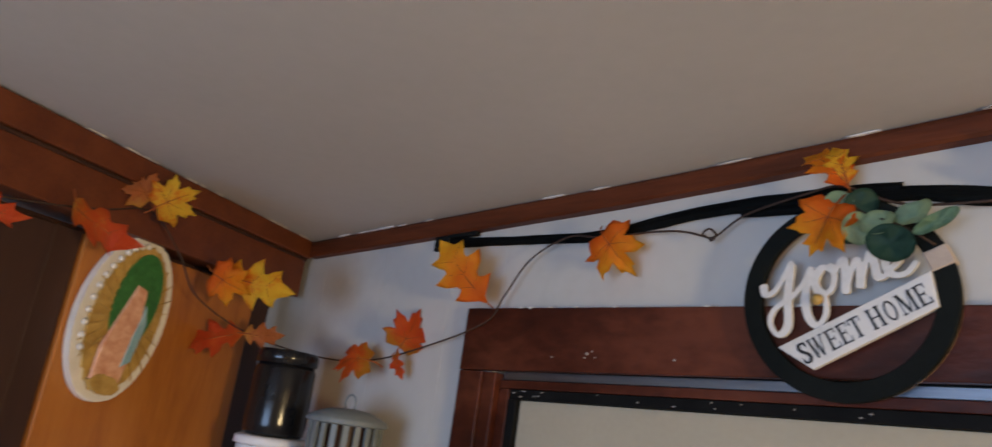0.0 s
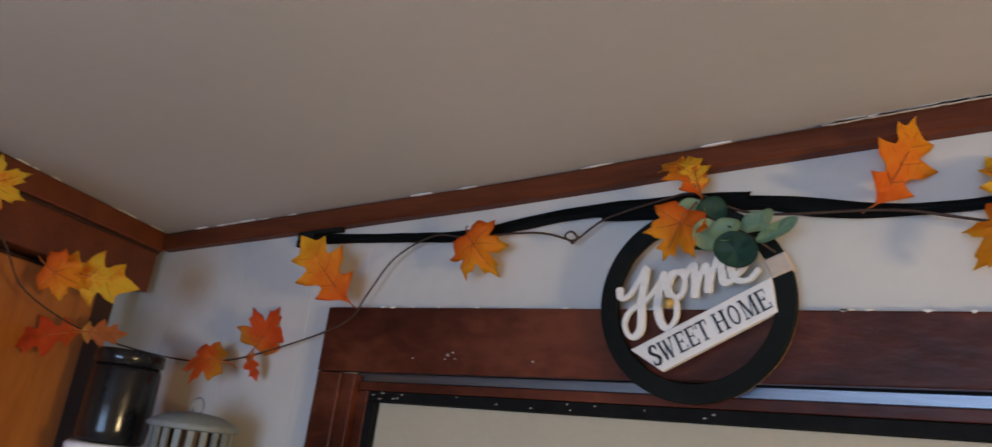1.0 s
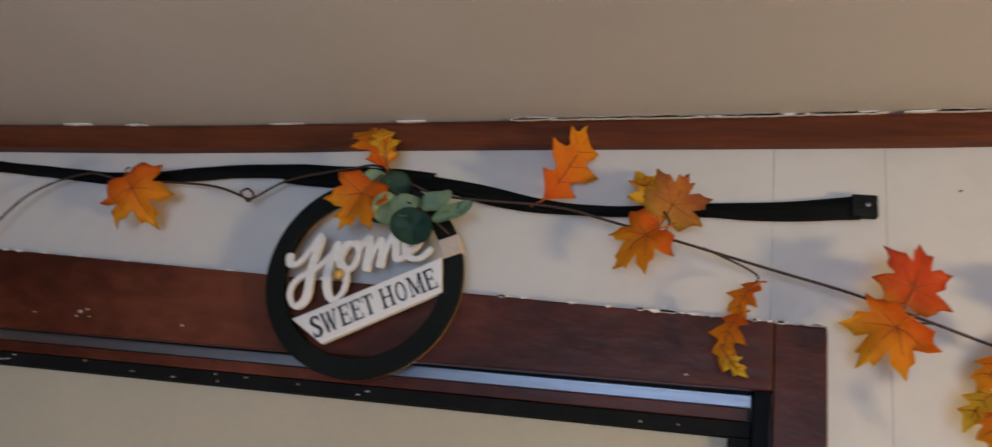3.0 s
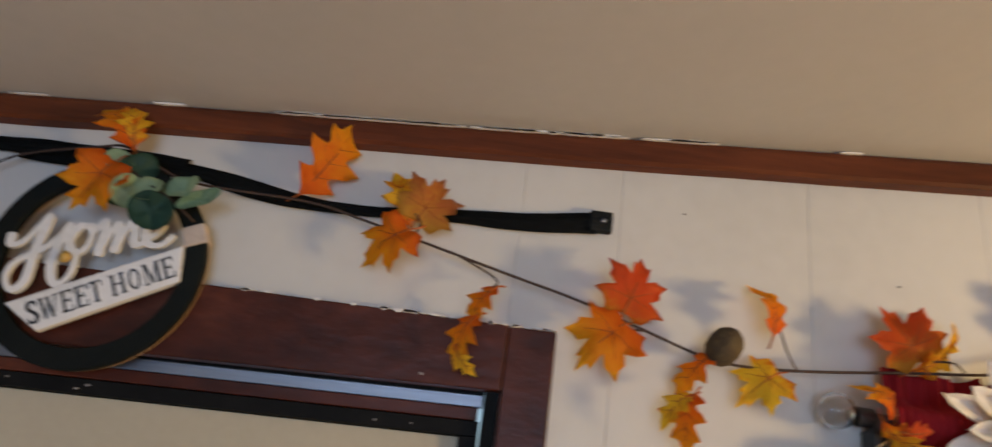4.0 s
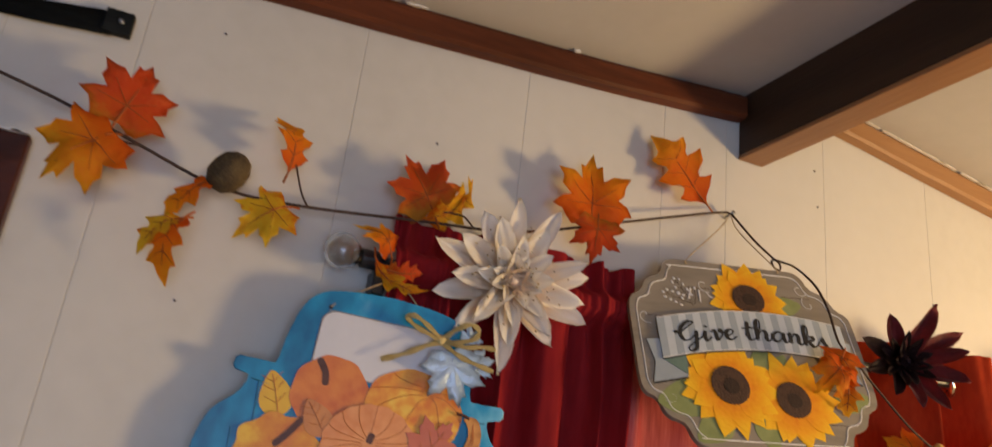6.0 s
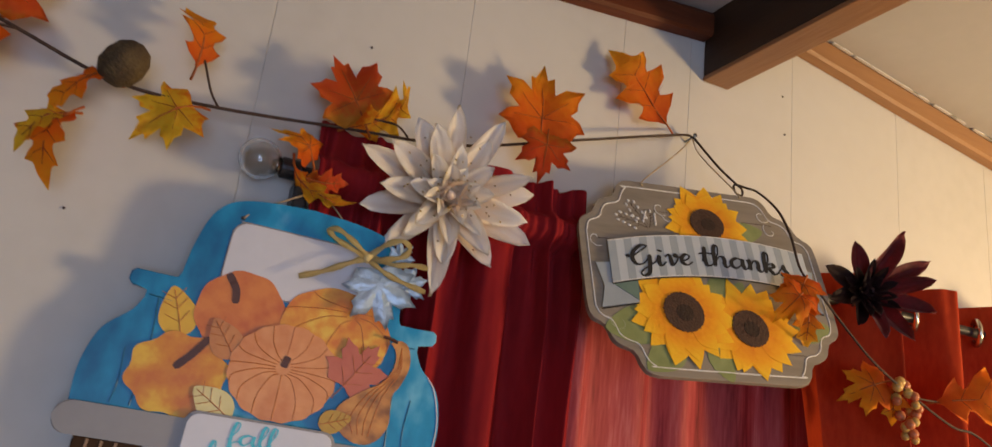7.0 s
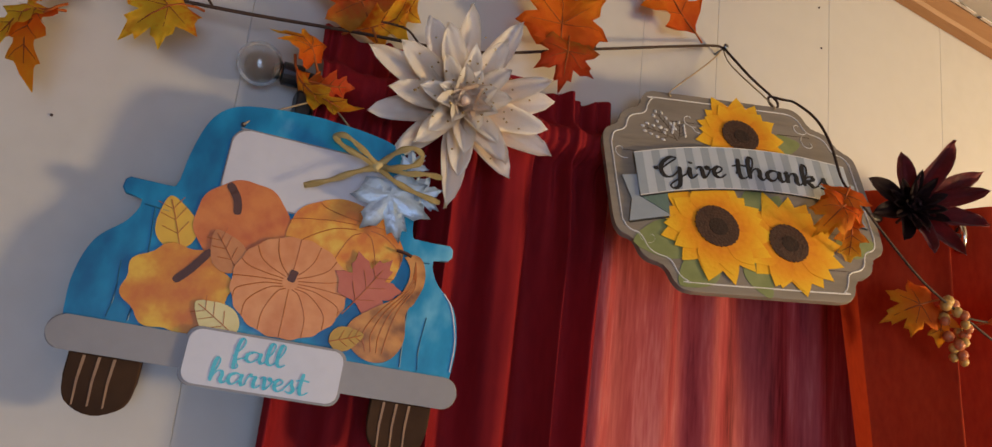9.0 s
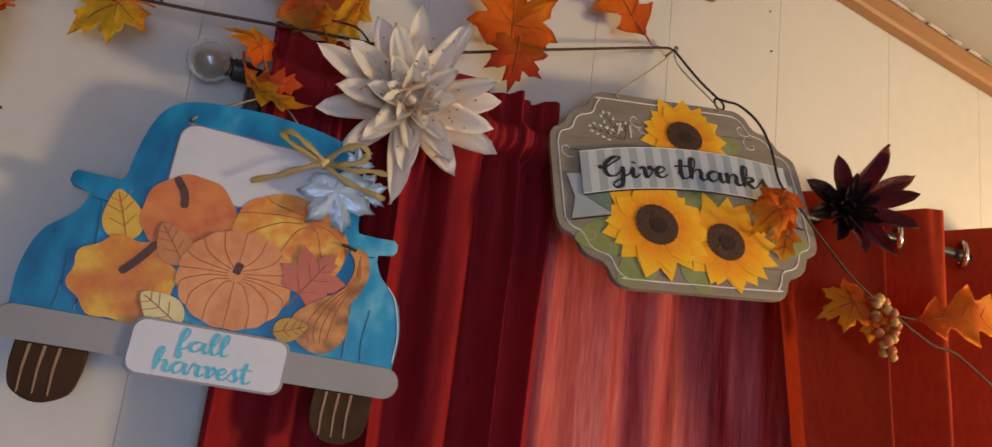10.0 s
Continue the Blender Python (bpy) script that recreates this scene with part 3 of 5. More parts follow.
ROMAN["H"] = (1.02, [((0.16, 0, 0.16, 1), 0.17), ((0.74, 0, 0.74, 1), 0.17), ((0.16, 0.52, 0.74, 0.52), 0.06), ((0.0, 0.97, 0.34, 0.97), 0.06), ((0.0, 0.03, 0.34, 0.03), 0.06), ((0.57, 0.97, 0.92, 0.97), 0.06), ((0.57, 0.03, 0.92, 0.03), 0.06)])
ROMAN["M"] = (1.2, [((0.14, 0, 0.14, 1), 0.06), ((0.18, 1, 0.54, 0.04), 0.16), ((0.54, 0.04, 0.88, 1), 0.06), ((0.92, 0, 0.92, 1), 0.17), ((0.0, 0.03, 0.3, 0.03), 0.06), ((0.74, 0.03, 1.08, 0.03), 0.06), ((0.0, 0.97, 0.24, 0.97), 0.06), ((0.88, 0.97, 1.08, 0.97), 0.06)])
ROMAN["S"], ROMAN["O"], ROMAN[" "] = (0.72, []), (0.98, []), (0.42, [])


def roman(words, x0, x1, z0, unit, y, mat, parent):
    k, x = (x1 - x0) / sum(ROMAN[c][0] for c in words), x0
    for c in words:
        adv, bars = ROMAN[c]
        bm = B()
        for i, ((ax, az, bx, bz), w) in enumerate(bars):
            d = Vector((bx - ax, bz - az)).normalized() * w / 2
            prism(bm, [(x + px * k, z0 + pz * unit) for px, pz in ((ax - d.y, az + d.x), (ax + d.y, az - d.x), (bx + d.y, bz - d.x), (bx - d.y, bz + d.x))], y - 0.00004 * i, y + 0.0006)
        if c == "S":
            for w, st in ((0.17, [(0.54, 0.8), (0.42, 0.97), (0.16, 0.96), (0.06, 0.76), (0.2, 0.58), (0.42, 0.44), (0.56, 0.24), (0.42, 0.03), (0.16, 0.03), (0.04, 0.2)]), (0.06, [(0.55, 0.7), (0.55, 1.0)]), (0.06, [(0.04, 0.0), (0.04, 0.3)])):
                pen(bm, [(x + px * k, z0 + pz * unit) for px, pz in st], w * unit, y, y + 0.0006, 0.6)
        if c == "O":
            ring = [(0.43 + 0.36 * math.cos(a), 0.5 + 0.5 * math.sin(a), 0.055 + 0.06 * abs(math.cos(a))) for a in (2 * math.pi * j / 28 for j in range(29))]
            rows = [[bm.verts.new((x + (0.43 + (px - 0.43) * f) * k, yy, z0 + (0.5 + (pz - 0.5) * f) * unit)) for f, yy in ((1.0, y), (1 - 3.0 * w, y), (1 - 3.0 * w, y + 0.0006), (1.0, y + 0.0006))] for px, pz, w in ring]
            for a, b in zip(rows, rows[1:]):
                for j in range(4):
                    bm.faces.new((a[j], a[(j + 1) % 4], b[(j + 1) % 4], b[j]))
            bmesh.ops.remove_doubles(bm, verts=bm.verts, dist=1e-6)
        if len(bm.verts):
            part("letter", bm, mat, parent)
        else:
            bm.free()
        x += adv * k


# ---- round welcome sign over the door ----
M_RING = surf("matt_black_wood", [(0.004, 0.005, 0.0045), (0.010, 0.012, 0.011)], 14, 140, 0.65, 0.12, spec=0.08)
M_PLY = surf("plywood_edge", [(0.24, 0.14, 0.07), (0.40, 0.27, 0.15)], 20, 150, 0.6, 0.1)
M_LETTER = surf("whitewashed_wood", [(0.52, 0.50, 0.46), (0.66, 0.64, 0.61), (0.70, 0.68, 0.66)], 16, 120, 0.55, 0.12)
M_INK = surf("black_ink", [(0.012, 0.012, 0.013), (0.024, 0.024, 0.025)], 30, 200, 0.55, 0.05)
M_BURLAP = surf("tan_ribbon", [(0.40, 0.32, 0.26), (0.52, 0.43, 0.36)], 60, 400, 0.8, 0.3)


def ring_plate(bm, r0, r1, y0, y1, n=72):
    rows = []
    for k in range(n):
        c, s = math.cos(2 * math.pi * k / n), math.sin(2 * math.pi * k / n)
        rows.append([bm.verts.new((r * c, y, r * s)) for r, y in ((r0, y1), (r0, y0 + 0.001), (r0 + 0.001, y0), (r1 - 0.001, y0), (r1, y0 + 0.001), (r1, y1))])
    for k in range(n):
        a, b = rows[k], rows[(k + 1) % n]
        for i in range(6):
            bm.faces.new((a[i], a[(i + 1) % 6], b[(i + 1) % 6], b[i]))
    return bm


hs = holder("welcome_sign", pose(0.645, -0.026, 2.136), "round black wooden sign reading home sweet home with leaves", "sign")
part("ring", ring_plate(B(), 0.0985, 0.1215, -0.009, 0.0), M_RING, hs, smooth=False)
part("back_rim", ring_plate(B(), 0.1000, 0.1205, 0.0004, 0.0055), M_PLY, hs, "bare plywood rim behind the black ring")
bm = prism(B(), [(-0.0715, -0.0215), (0.0795, -0.0195), (0.092, 0.0195), (-0.0977, 0.0205)], -0.012, -0.004, 0.001)
ban = part("banner", bm, M_LETTER, hs, "whitewashed banner", at=pose(0.022, 0, -0.033, 0, -28.5, 0))
roman("SWEET HOME", -0.0765, 0.080, -0.0125, 0.0245, -0.0126, M_INK, ban)
# the cut-out word above it, in swinging script
for strokes in ([[(-0.096, 0.018), (-0.092, 0.004), (-0.080, 0.010), (-0.068, 0.030), (-0.062, 0.042), (-0.064, 0.0), (-0.063, -0.034), (-0.074, -0.046), (-0.085, -0.032), (-0.080, -0.014), (-0.058, 0.002), (-0.044, 0.020), (-0.036, 0.036)],
                 [(-0.036, 0.038), (-0.043, 0.004), (-0.039, -0.022), (-0.028, -0.034), (-0.018, -0.020), (-0.020, 0.002), (-0.028, 0.012)]],
                [[(-0.012, 0.034), (-0.024, 0.036), (-0.032, 0.020), (-0.024, 0.004), (-0.012, 0.010), (-0.009, 0.026), (-0.016, 0.038), (-0.006, 0.032)]],
                [[(-0.010, 0.028), (0.000, 0.046), (0.004, 0.024), (0.004, 0.004)], [(0.004, 0.008), (0.014, 0.044), (0.020, 0.030), (0.020, 0.010)], [(0.020, 0.014), (0.030, 0.054), (0.036, 0.036), (0.040, 0.022), (0.052, 0.028)]],
                [[(0.050, 0.030), (0.062, 0.042), (0.062, 0.058), (0.052, 0.058), (0.047, 0.040), (0.054, 0.026), (0.068, 0.026), (0.080, 0.040)]]):
    bm = B()
    for st in strokes:
        pen(bm, st, 0.0100, -0.0105, -0.0055, 0.62)
    part("letter", bm, M_LETTER, hs)
part("ribbon", box(B(), (-0.013, -0.011, -0.012), (0.013, 0.007, 0.012), 0.002), M_BURLAP, hs, "tan ribbon wound round the ring", at=pose(0.101, 0, 0.043, 0, -24, 0))
part("charm", lathe(B(), [(0.001, 0), (0.006, 0.002), (0.007, 0.005), (0.003, 0.008)], 12, Vector((0, -1, 0)), Vector((-0.026, -0.0125, -0.004))), M_GOLD, hs, "tiny brown and gold charm", smooth=True)
part("hanger", tube(B(), [(-0.004, 0, 0.118), (0.0, 0.012, 0.132), (0.004, 0, 0.118)], 0.001), M_RING, hs)


# ---- leaves ----
L_ORANGE = graded("orange_leaf_cloth", [(0.72, 0.14, 0.010), (0.80, 0.22, 0.012), (0.84, 0.36, 0.014), (0.85, 0.54, 0.03)], "Z", 22, 0.34, 0.62, through_light=0.3)
L_RED = graded("red_orange_leaf_cloth", [(0.60, 0.28, 0.03), (0.66, 0.13, 0.016), (0.66, 0.09, 0.018), (0.74, 0.17, 0.04)], "Z", 22, 0.45, 0.62, through_light=0.3)
L_YELLOW = graded("yellow_orange_leaf_cloth", [(0.74, 0.20, 0.010), (0.84, 0.52, 0.03), (0.84, 0.60, 0.04), (0.78, 0.22, 0.012)], "Z", 26, 0.7, 0.62, through_light=0.3)
L_BROWN = graded("brown_orange_leaf_cloth", [(0.66, 0.36, 0.05), (0.56, 0.19, 0.05), (0.60, 0.24, 0.08)], "Z", 24, 0.5, 0.62, through_light=0.3)
L_VEIN = surf("leaf_vein", [(0.28, 0.06, 0.008), (0.42, 0.12, 0.016)], 40, 200, 0.7, 0.1)
M_VINE = surf("dark_vine_wire", [(0.025, 0.014, 0.010), (0.065, 0.035, 0.022)], 60, 300, 0.7, 0.4)
M_ACORN = surf("mossy_nut", [(0.025, 0.016, 0.009), (0.065, 0.042, 0.018), (0.12, 0.085, 0.035)], 60, 300, 0.8, 0.6)
PAL = {"o": L_ORANGE, "r": L_RED, "y": L_YELLOW, "b": L_BROWN}


def maple_outline():
    half = [(90, 0.66), (82, 0.50), (75, 0.53), (65, 0.33), (56, 0.46), (47, 0.50), (39, 0.62), (32, 0.48), (22, 0.46), (13, 0.31), (2, 0.43), (-9, 0.54), (-18, 0.42), (-32, 0.40), (-47, 0.41), (-62, 0.31), (-78, 0.24)]
    pts = half + [(180 - a, r) for a, r in half[::-1] if a not in (90,)] 
    return [(r * math.cos(radians(a)), 0.38 + r * math.sin(radians(a))) for a, r in pts]


def oak_outline():
    side = [(0.006, 0.0), (0.05, 0.07), (0.17, 0.15), (0.27, 0.25), (0.19, 0.27), (0.13, 0.31), (0.15, 0.37), (0.26, 0.44), (0.36, 0.57), (0.25, 0.58), (0.16, 0.60), (0.16, 0.65), (0.21, 0.71), (0.25, 0.81), (0.15, 0.815), (0.11, 0.84), (0.07, 0.92), (0.004, 1.02)]
    return side + [(-w, t) for w, t in side[::-1]]


def leaf(parent, kind, at, length, direction, turn, nod, pal, curl=0.25, seed=0, fold=0.2, yaw=0):
    """One cloth leaf: base at its stem, tip towards direction (degrees from +x, in the wall's plane), turned about its rib and nodding out."""
    rng = random.Random(seed)
    pts = maple_outline() if kind == "maple" else oak_outline()
    spine = (lambda z: (0.0, 0.38)) if kind == "maple" else (lambda z: (0.0, z))
    bm = B()
    levels = [0.22, 0.5, 0.78, 1.0]
    centre = bm.verts.new((0, 0, 0.38)) if kind == "maple" else None
    rows = []
    wob = rng.uniform(0, 50)

    def put(x, z):
        r2 = x * x + (z - 0.4) ** 2
        y = -fold * abs(x) + curl * (z - 0.35) ** 2 + curl * 0.9 * r2 + 0.15 * noise.noise(Vector((x * 3 + wob, z * 3, wob))) * min(1, 3 * math.sqrt(r2)) + 0.05 * noise.noise(Vector((x * 7, z * 7 + wob, wob))) * min(1, 3 * math.sqrt(r2))
        return (x * length, y * length, z * length)

    for f in levels:
        row = []
        for x, z in pts:
            cx, cz = spine(z)
            jx = 1 + 0.06 * noise.noise(Vector((x * 8 + wob, z * 8, 2)))
            row.append(bm.verts.new(put(cx + (x - cx) * f * jx, cz + (z - cz) * f * jx)))
        rows.append(row)
    if centre:
        centre.co = put(0, 0.38)
    n = len(pts)
    for k in range(n):
        j = (k + 1) % n
        if centre:
            bm.faces.new((centre, rows[0][k], rows[0][j]))
        for a, b in zip(rows, rows[1:]):
            bm.faces.new((a[k], a[j], b[j], b[k]))
    if not centre:
        half = n // 2
        for k in range(half - 1):
            bm.faces.new((rows[0][k], rows[0][k + 1], rows[0][n - 2 - k], rows[0][n - 1 - k]))
    bmesh.ops.solidify(bm, geom=bm.faces[:], thickness=0.0006)
    m = Matrix.Translation(at) @ pose(0, 0, 0, 0, 0, yaw) @ pose(0, 0, 0, 0, 90 - direction, 0) @ pose(0, 0, 0, 0, 0, turn * 0.6) @ pose(0, 0, 0, nod, 0, 0)
    ob = part("leaf", bm, PAL[pal], parent, smooth=True, at=m)
    bm = B()
    rib = [Vector(put(0, z)) + Vector((0, -0.0008, 0)) for z in (-0.12, 0.0, 0.2, 0.38, 0.6, 0.82)]
    tube(bm, rib, [0.0013, 0.0012, 0.0011, 0.0009, 0.0006, 0.0003], 5)
    if kind == "maple":
        for a in (38, 142, -5, 185):
            tube(bm, [Vector(put(0.36 * q * math.cos(radians(a)), 0.38 + 0.36 * q * math.sin(radians(a)))) + Vector((0, -0.0007, 0)) for q in (0, 0.35, 0.7, 1)], [0.0005, 0.0004, 0.0003, 0.0002], 4)
    else:
        for z in (0.25, 0.45, 0.65):
            for s in (-1, 1):
                tube(bm, [Vector(put(s * 0.2 * q, z + 0.14 * q)) + Vector((0, -0.0007, 0)) for q in (0, 0.5, 1)], [0.0005, 0.0003, 0.0002], 4)
    part("rib", bm, L_VEIN, ob, "dark stitched leaf rib", smooth=True)
    return ob


garland = holder("leaf_garland", Matrix(), "autumn garland of orange cloth maple and oak leaves on dark wire", "garland")
wall_run = [(-0.35, -0.06, 2.020), (-0.223, -0.035, 2.026), (-0.083, -0.022, 2.061), (0.055, -0.026, 2.103), (0.091, -0.026, 2.147), (0.137, -0.022, 2.211), (0.213, -0.022, 2.245), (0.277, -0.022, 2.240), (0.399, -0.020, 2.241),
            (0.455, -0.022, 2.228), (0.468, -0.026, 2.220), (0.475, -0.028, 2.228), (0.466, -0.030, 2.236), (0.456, -0.028, 2.230), (0.470, -0.022, 2.226), (0.514, -0.022, 2.254), (0.60, -0.030, 2.272), (0.647, -0.040, 2.272), (0.719, -0.034, 2.243), (0.856, -0.028, 2.240),
            (0.933, -0.028, 2.225), (1.099, -0.030, 2.184), (1.181, -0.034, 2.163), (1.253, -0.040, 2.138), (1.330, -0.036, 2.117), (1.409, -0.036, 2.117), (1.538, -0.036, 2.132), (1.659, -0.032, 2.149), (1.792, -0.026, 2.194), (1.955, -0.016, 2.251), (1.983, -0.016, 2.256)]
cab_run = [cab(0.90, 2.13, 0.05), cab(0.744, 2.149, 0.03), cab(0.594, 2.179, 0.03), cab(0.486, 2.209, 0.03), cab(0.422, 2.152, 0.05), cab(0.353, 2.086, 0.05), cab(0.20, 2.04, 0.07)]
over_run = [(1.983, -0.016, 2.256), (1.998, -0.045, 2.213), (2.014, -0.058, 2.192), (2.026, -0.060, 2.184), (2.024, -0.062, 2.175), (2.014, -0.062, 2.177), (2.014, -0.060, 2.187), (2.026, -0.068, 2.184), (2.024, -0.090, 2.172), (2.029, -0.115, 2.146), (2.034, -0.130, 2.114), (2.034, -0.145, 2.071),
            (2.056, -0.150, 2.050), (2.087, -0.150, 2.025), (2.136, -0.155, 1.984), (2.188, -0.158, 1.957), (2.262, -0.158, 1.928), (2.306, -0.158, 1.922), (2.374, -0.158, 1.892)]
part("vine", tube(B(), smooth_path(cab_run + wall_run, 6), 0.0016, 6), M_VINE, garland, smooth=True)
part("vine", tube(B(), smooth_path(over_run, 6), 0.0015, 6), M_VINE, garland, "bare dark wire twisted to a loop", smooth=True)
for a, b, c in (((1.03, -0.028, 2.203), (1.085, -0.034, 2.176), (1.079, -0.036, 2.160)), ((1.418, -0.036, 2.117), (1.408, -0.04, 2.130), (1.397, -0.044, 2.156)), ((1.60, -0.034, 2.141), (1.585, -0.04, 2.148), (1.56, -0.044, 2.146)),
                ((1.80, -0.026, 2.196), (1.785, -0.034, 2.204), (1.765, -0.038, 2.198)), ((1.253, -0.04, 2.138), (1.225, -0.044, 2.135), (1.20, -0.046, 2.131)), ((0.985, -0.028, 2.214), (0.992, -0.034, 2.228), (0.985, -0.036, 2.240)),
                ((0.64, -0.04, 2.272), (0.648, -0.05, 2.278), (0.645, -0.05, 2.282)), ((2.20, -0.157, 1.953), (2.225, -0.155, 1.953), (2.245, -0.152, 1.954))):
    part("twig", tube(B(), smooth_path([a, b, c], 5), 0.0012, 5), M_VINE, garland, smooth=True)
#        kind, base place, length, tip direction, turn about the rib, nod, colour, curl
LEAVES = []
LEAVES += [
    ("maple", (1.224, -0.044, 2.142), 0.088, 74, 25, 8, "r", 0.3), ("maple", (1.238, -0.048, 2.150), 0.092, 226, 25, 5, "o", 0.4),
    ("oak", (1.326, -0.044, 2.122), 0.064, 228, 70, 10, "o", 0.5), ("oak", (1.303, -0.050, 2.083), 0.068, 262, 66, 10, "o", 0.6), ("oak", (1.306, -0.046, 2.082), 0.054, 228, 60, 8, "y", 0.5),
    ("oak", (1.396, -0.044, 2.150), 0.072, 97, 48, -4, "o", 0.5), ("maple", (1.404, -0.040, 2.119), 0.072, 220, 30, 10, "y", 0.45),
    ("maple", (1.556, -0.040, 2.136), 0.086, 124, -10, 6, "r", 0.2), ("oak", (1.545, -0.045, 2.126), 0.092, 41, 80, -4, "y", 0.4),
    ("maple", (1.512, -0.062, 2.080), 0.054, 140, 62, 10, "o", 0.6), ("oak", (1.486, -0.066, 2.070), 0.064, -30, 135, 8, "y", 0.5), ("oak", (1.500, -0.070, 2.060), 0.042, 6, 50, 4, "r", 0.4),
]
LEAVES += [
    ("maple", (1.751, -0.036, 2.166), 0.114, 92, -12, 4, "o", 0.15), ("maple", (1.758, -0.044, 2.196), 0.072, 264, 20, 8, "r", 0.3),
    ("oak", (1.929, -0.026, 2.254), 0.116, 137, -18, 5, "o", 0.2),
    ("oak", (0.848, -0.030, 2.246), 0.114, 63, 75, 6, "o", 0.4),
    ("maple", (0.990, -0.042, 2.226), 0.084, 222, 30, 6, "o", 0.4), ("maple", (0.982, -0.034, 2.222), 0.084, 66, 25, 4, "b", 0.3), ("oak", (0.982, -0.036, 2.224), 0.076, 113, 20, 4, "y", 0.3),
    ("oak", (1.088, -0.036, 2.170), 0.056, 240, 58, 8, "o", 0.5), ("oak", (1.070, -0.044, 2.134), 0.064, 250, 62, 10, "o", 0.6), ("oak", (1.052, -0.05, 2.09), 0.036, 310, 50, 10, "y", 0.5),
]
LEAVES += [
    ("oak", (0.072, -0.046, 2.132), 0.146, 135, -12, 6, "o", 0.3),
    ("maple", (0.292, -0.050, 2.246), 0.100, -50, 20, 8, "o", 0.4),
    ("maple", (-0.205, -0.044, 2.027), 0.096, 190, 52, 8, "r", 0.6), ("maple", (-0.158, -0.036, 2.040), 0.100, 66, 52, 8, "r", 0.5), ("oak", (-0.155, -0.04, 2.046), 0.056, 290, 45, 8, "r", 0.4),
    ("oak", (0.658, -0.052, 2.268), 0.084, 132, 45, 4, "o", 0.5), ("oak", (0.655, -0.05, 2.270), 0.062, 108, 30, 4, "y", 0.5), ("maple", (0.650, -0.060, 2.254), 0.088, 244, 8, 6, "o", 0.2),
    ("oak", (2.245, -0.152, 1.954), 0.106, 8, -15, 4, "o", 0.2), ("maple", (2.184, -0.142, 1.972), 0.066, 204, 20, 6, "o", 0.5), ("oak", (2.188, -0.144, 1.970), 0.050, 262, 35, 6, "o", 0.4),
]
LEAVES += [
    ("maple", (2.034, -0.156, 2.068), 0.056, 246, 48, 10, "o", 0.8), ("maple", (2.030, -0.160, 2.050), 0.054, 226, 30, 12, "o", 0.8), ("oak", (2.034, -0.156, 2.034), 0.050, 268, 40, 6, "o", 0.5),
]
for i, (kind, at, size, way, turn, nod, pal, curl) in enumerate(LEAVES):
    leaf(garland, kind, at, size * (0.9 if kind == "maple" else 0.97), way, turn, nod, pal, curl, seed=i, yaw=34 if at[0] < 0.2 else 18 if at[0] < 0.4 else -35 if at[0] > 2.1 else -12 if at[0] > 1.98 else 0)
CLEAVES = [("oak", 0.665, 2.172, 0.06, 0.122, -30, 75, "r"), ("oak", 0.80, 2.130, 0.05, 0.080, -14, 60, "r"), ("maple", 0.51, 2.205, 0.05, 0.085, 35, 10, "y"), ("maple", 0.50, 2.215, 0.045, 0.070, 130, 15, "b"),
           ("maple", 0.365, 2.138, 0.07, 0.085, -25, 45, "o"), ("oak", 0.345, 2.135, 0.075, 0.140, -6, 15, "y"), ("oak", 0.215, 2.045, 0.06, 0.120, 200, 35, "r"), ("oak", 0.235, 2.040, 0.065, 0.080, 5, 30, "b")]
for i, (kind, s, z, n, size, way, turn, pal) in enumerate(CLEAVES):
    leaf(garland, kind, cab(s, z, n), size, way, turn, 5, pal, 0.3, seed=50 + i, yaw=52)
bm = lathe(B(), [(0.002, -0.027), (0.012, -0.024), (0.020, -0.014), (0.0215, 0.0), (0.019, 0.013), (0.011, 0.022), (0.002, 0.025)], 20)
for v in bm.verts:
    v.co *= 1 + 0.05 * noise.noise(v.co * 90)
part("nut", bm, M_ACORN, garland, "mossy brown round nut", smooth=True, at=Matrix.Translation((1.336, -0.048, 2.131)) @ pose(0, 0, 0, 20, 35, 0) @ Matrix.Scale(0.86, 4))
M_BERRY = [surf("berry_gold", [(0.40, 0.22, 0.05), (0.60, 0.38, 0.10)], 60, 200, 0.35, 0.05), surf("berry_rust", [(0.36, 0.09, 0.03), (0.52, 0.18, 0.07)], 60, 200, 0.35, 0.05)]
rng = random.Random(5)
berry = None
for i in range(21):
    t = i / 20
    rad = 0.013 * (1 - 0.5 * abs(t - 0.35))
    c = Vector((2.183 + 0.022 * t + rng.uniform(-1, 1) * rad, -0.154 + rng.uniform(-1, 1) * rad * 0.8, 1.969 - 0.062 * t))
    r = rng.uniform(0.0052, 0.0066)
    part("berry", lathe(B(), [(0.1 * r, -r), (0.7 * r, -0.7 * r), (r, 0), (0.7 * r, 0.7 * r), (0.1 * r, r)], 12, base=c), M_BERRY[i % 2 if t < 0.6 else (i % 3 == 0)], garland, smooth=True)

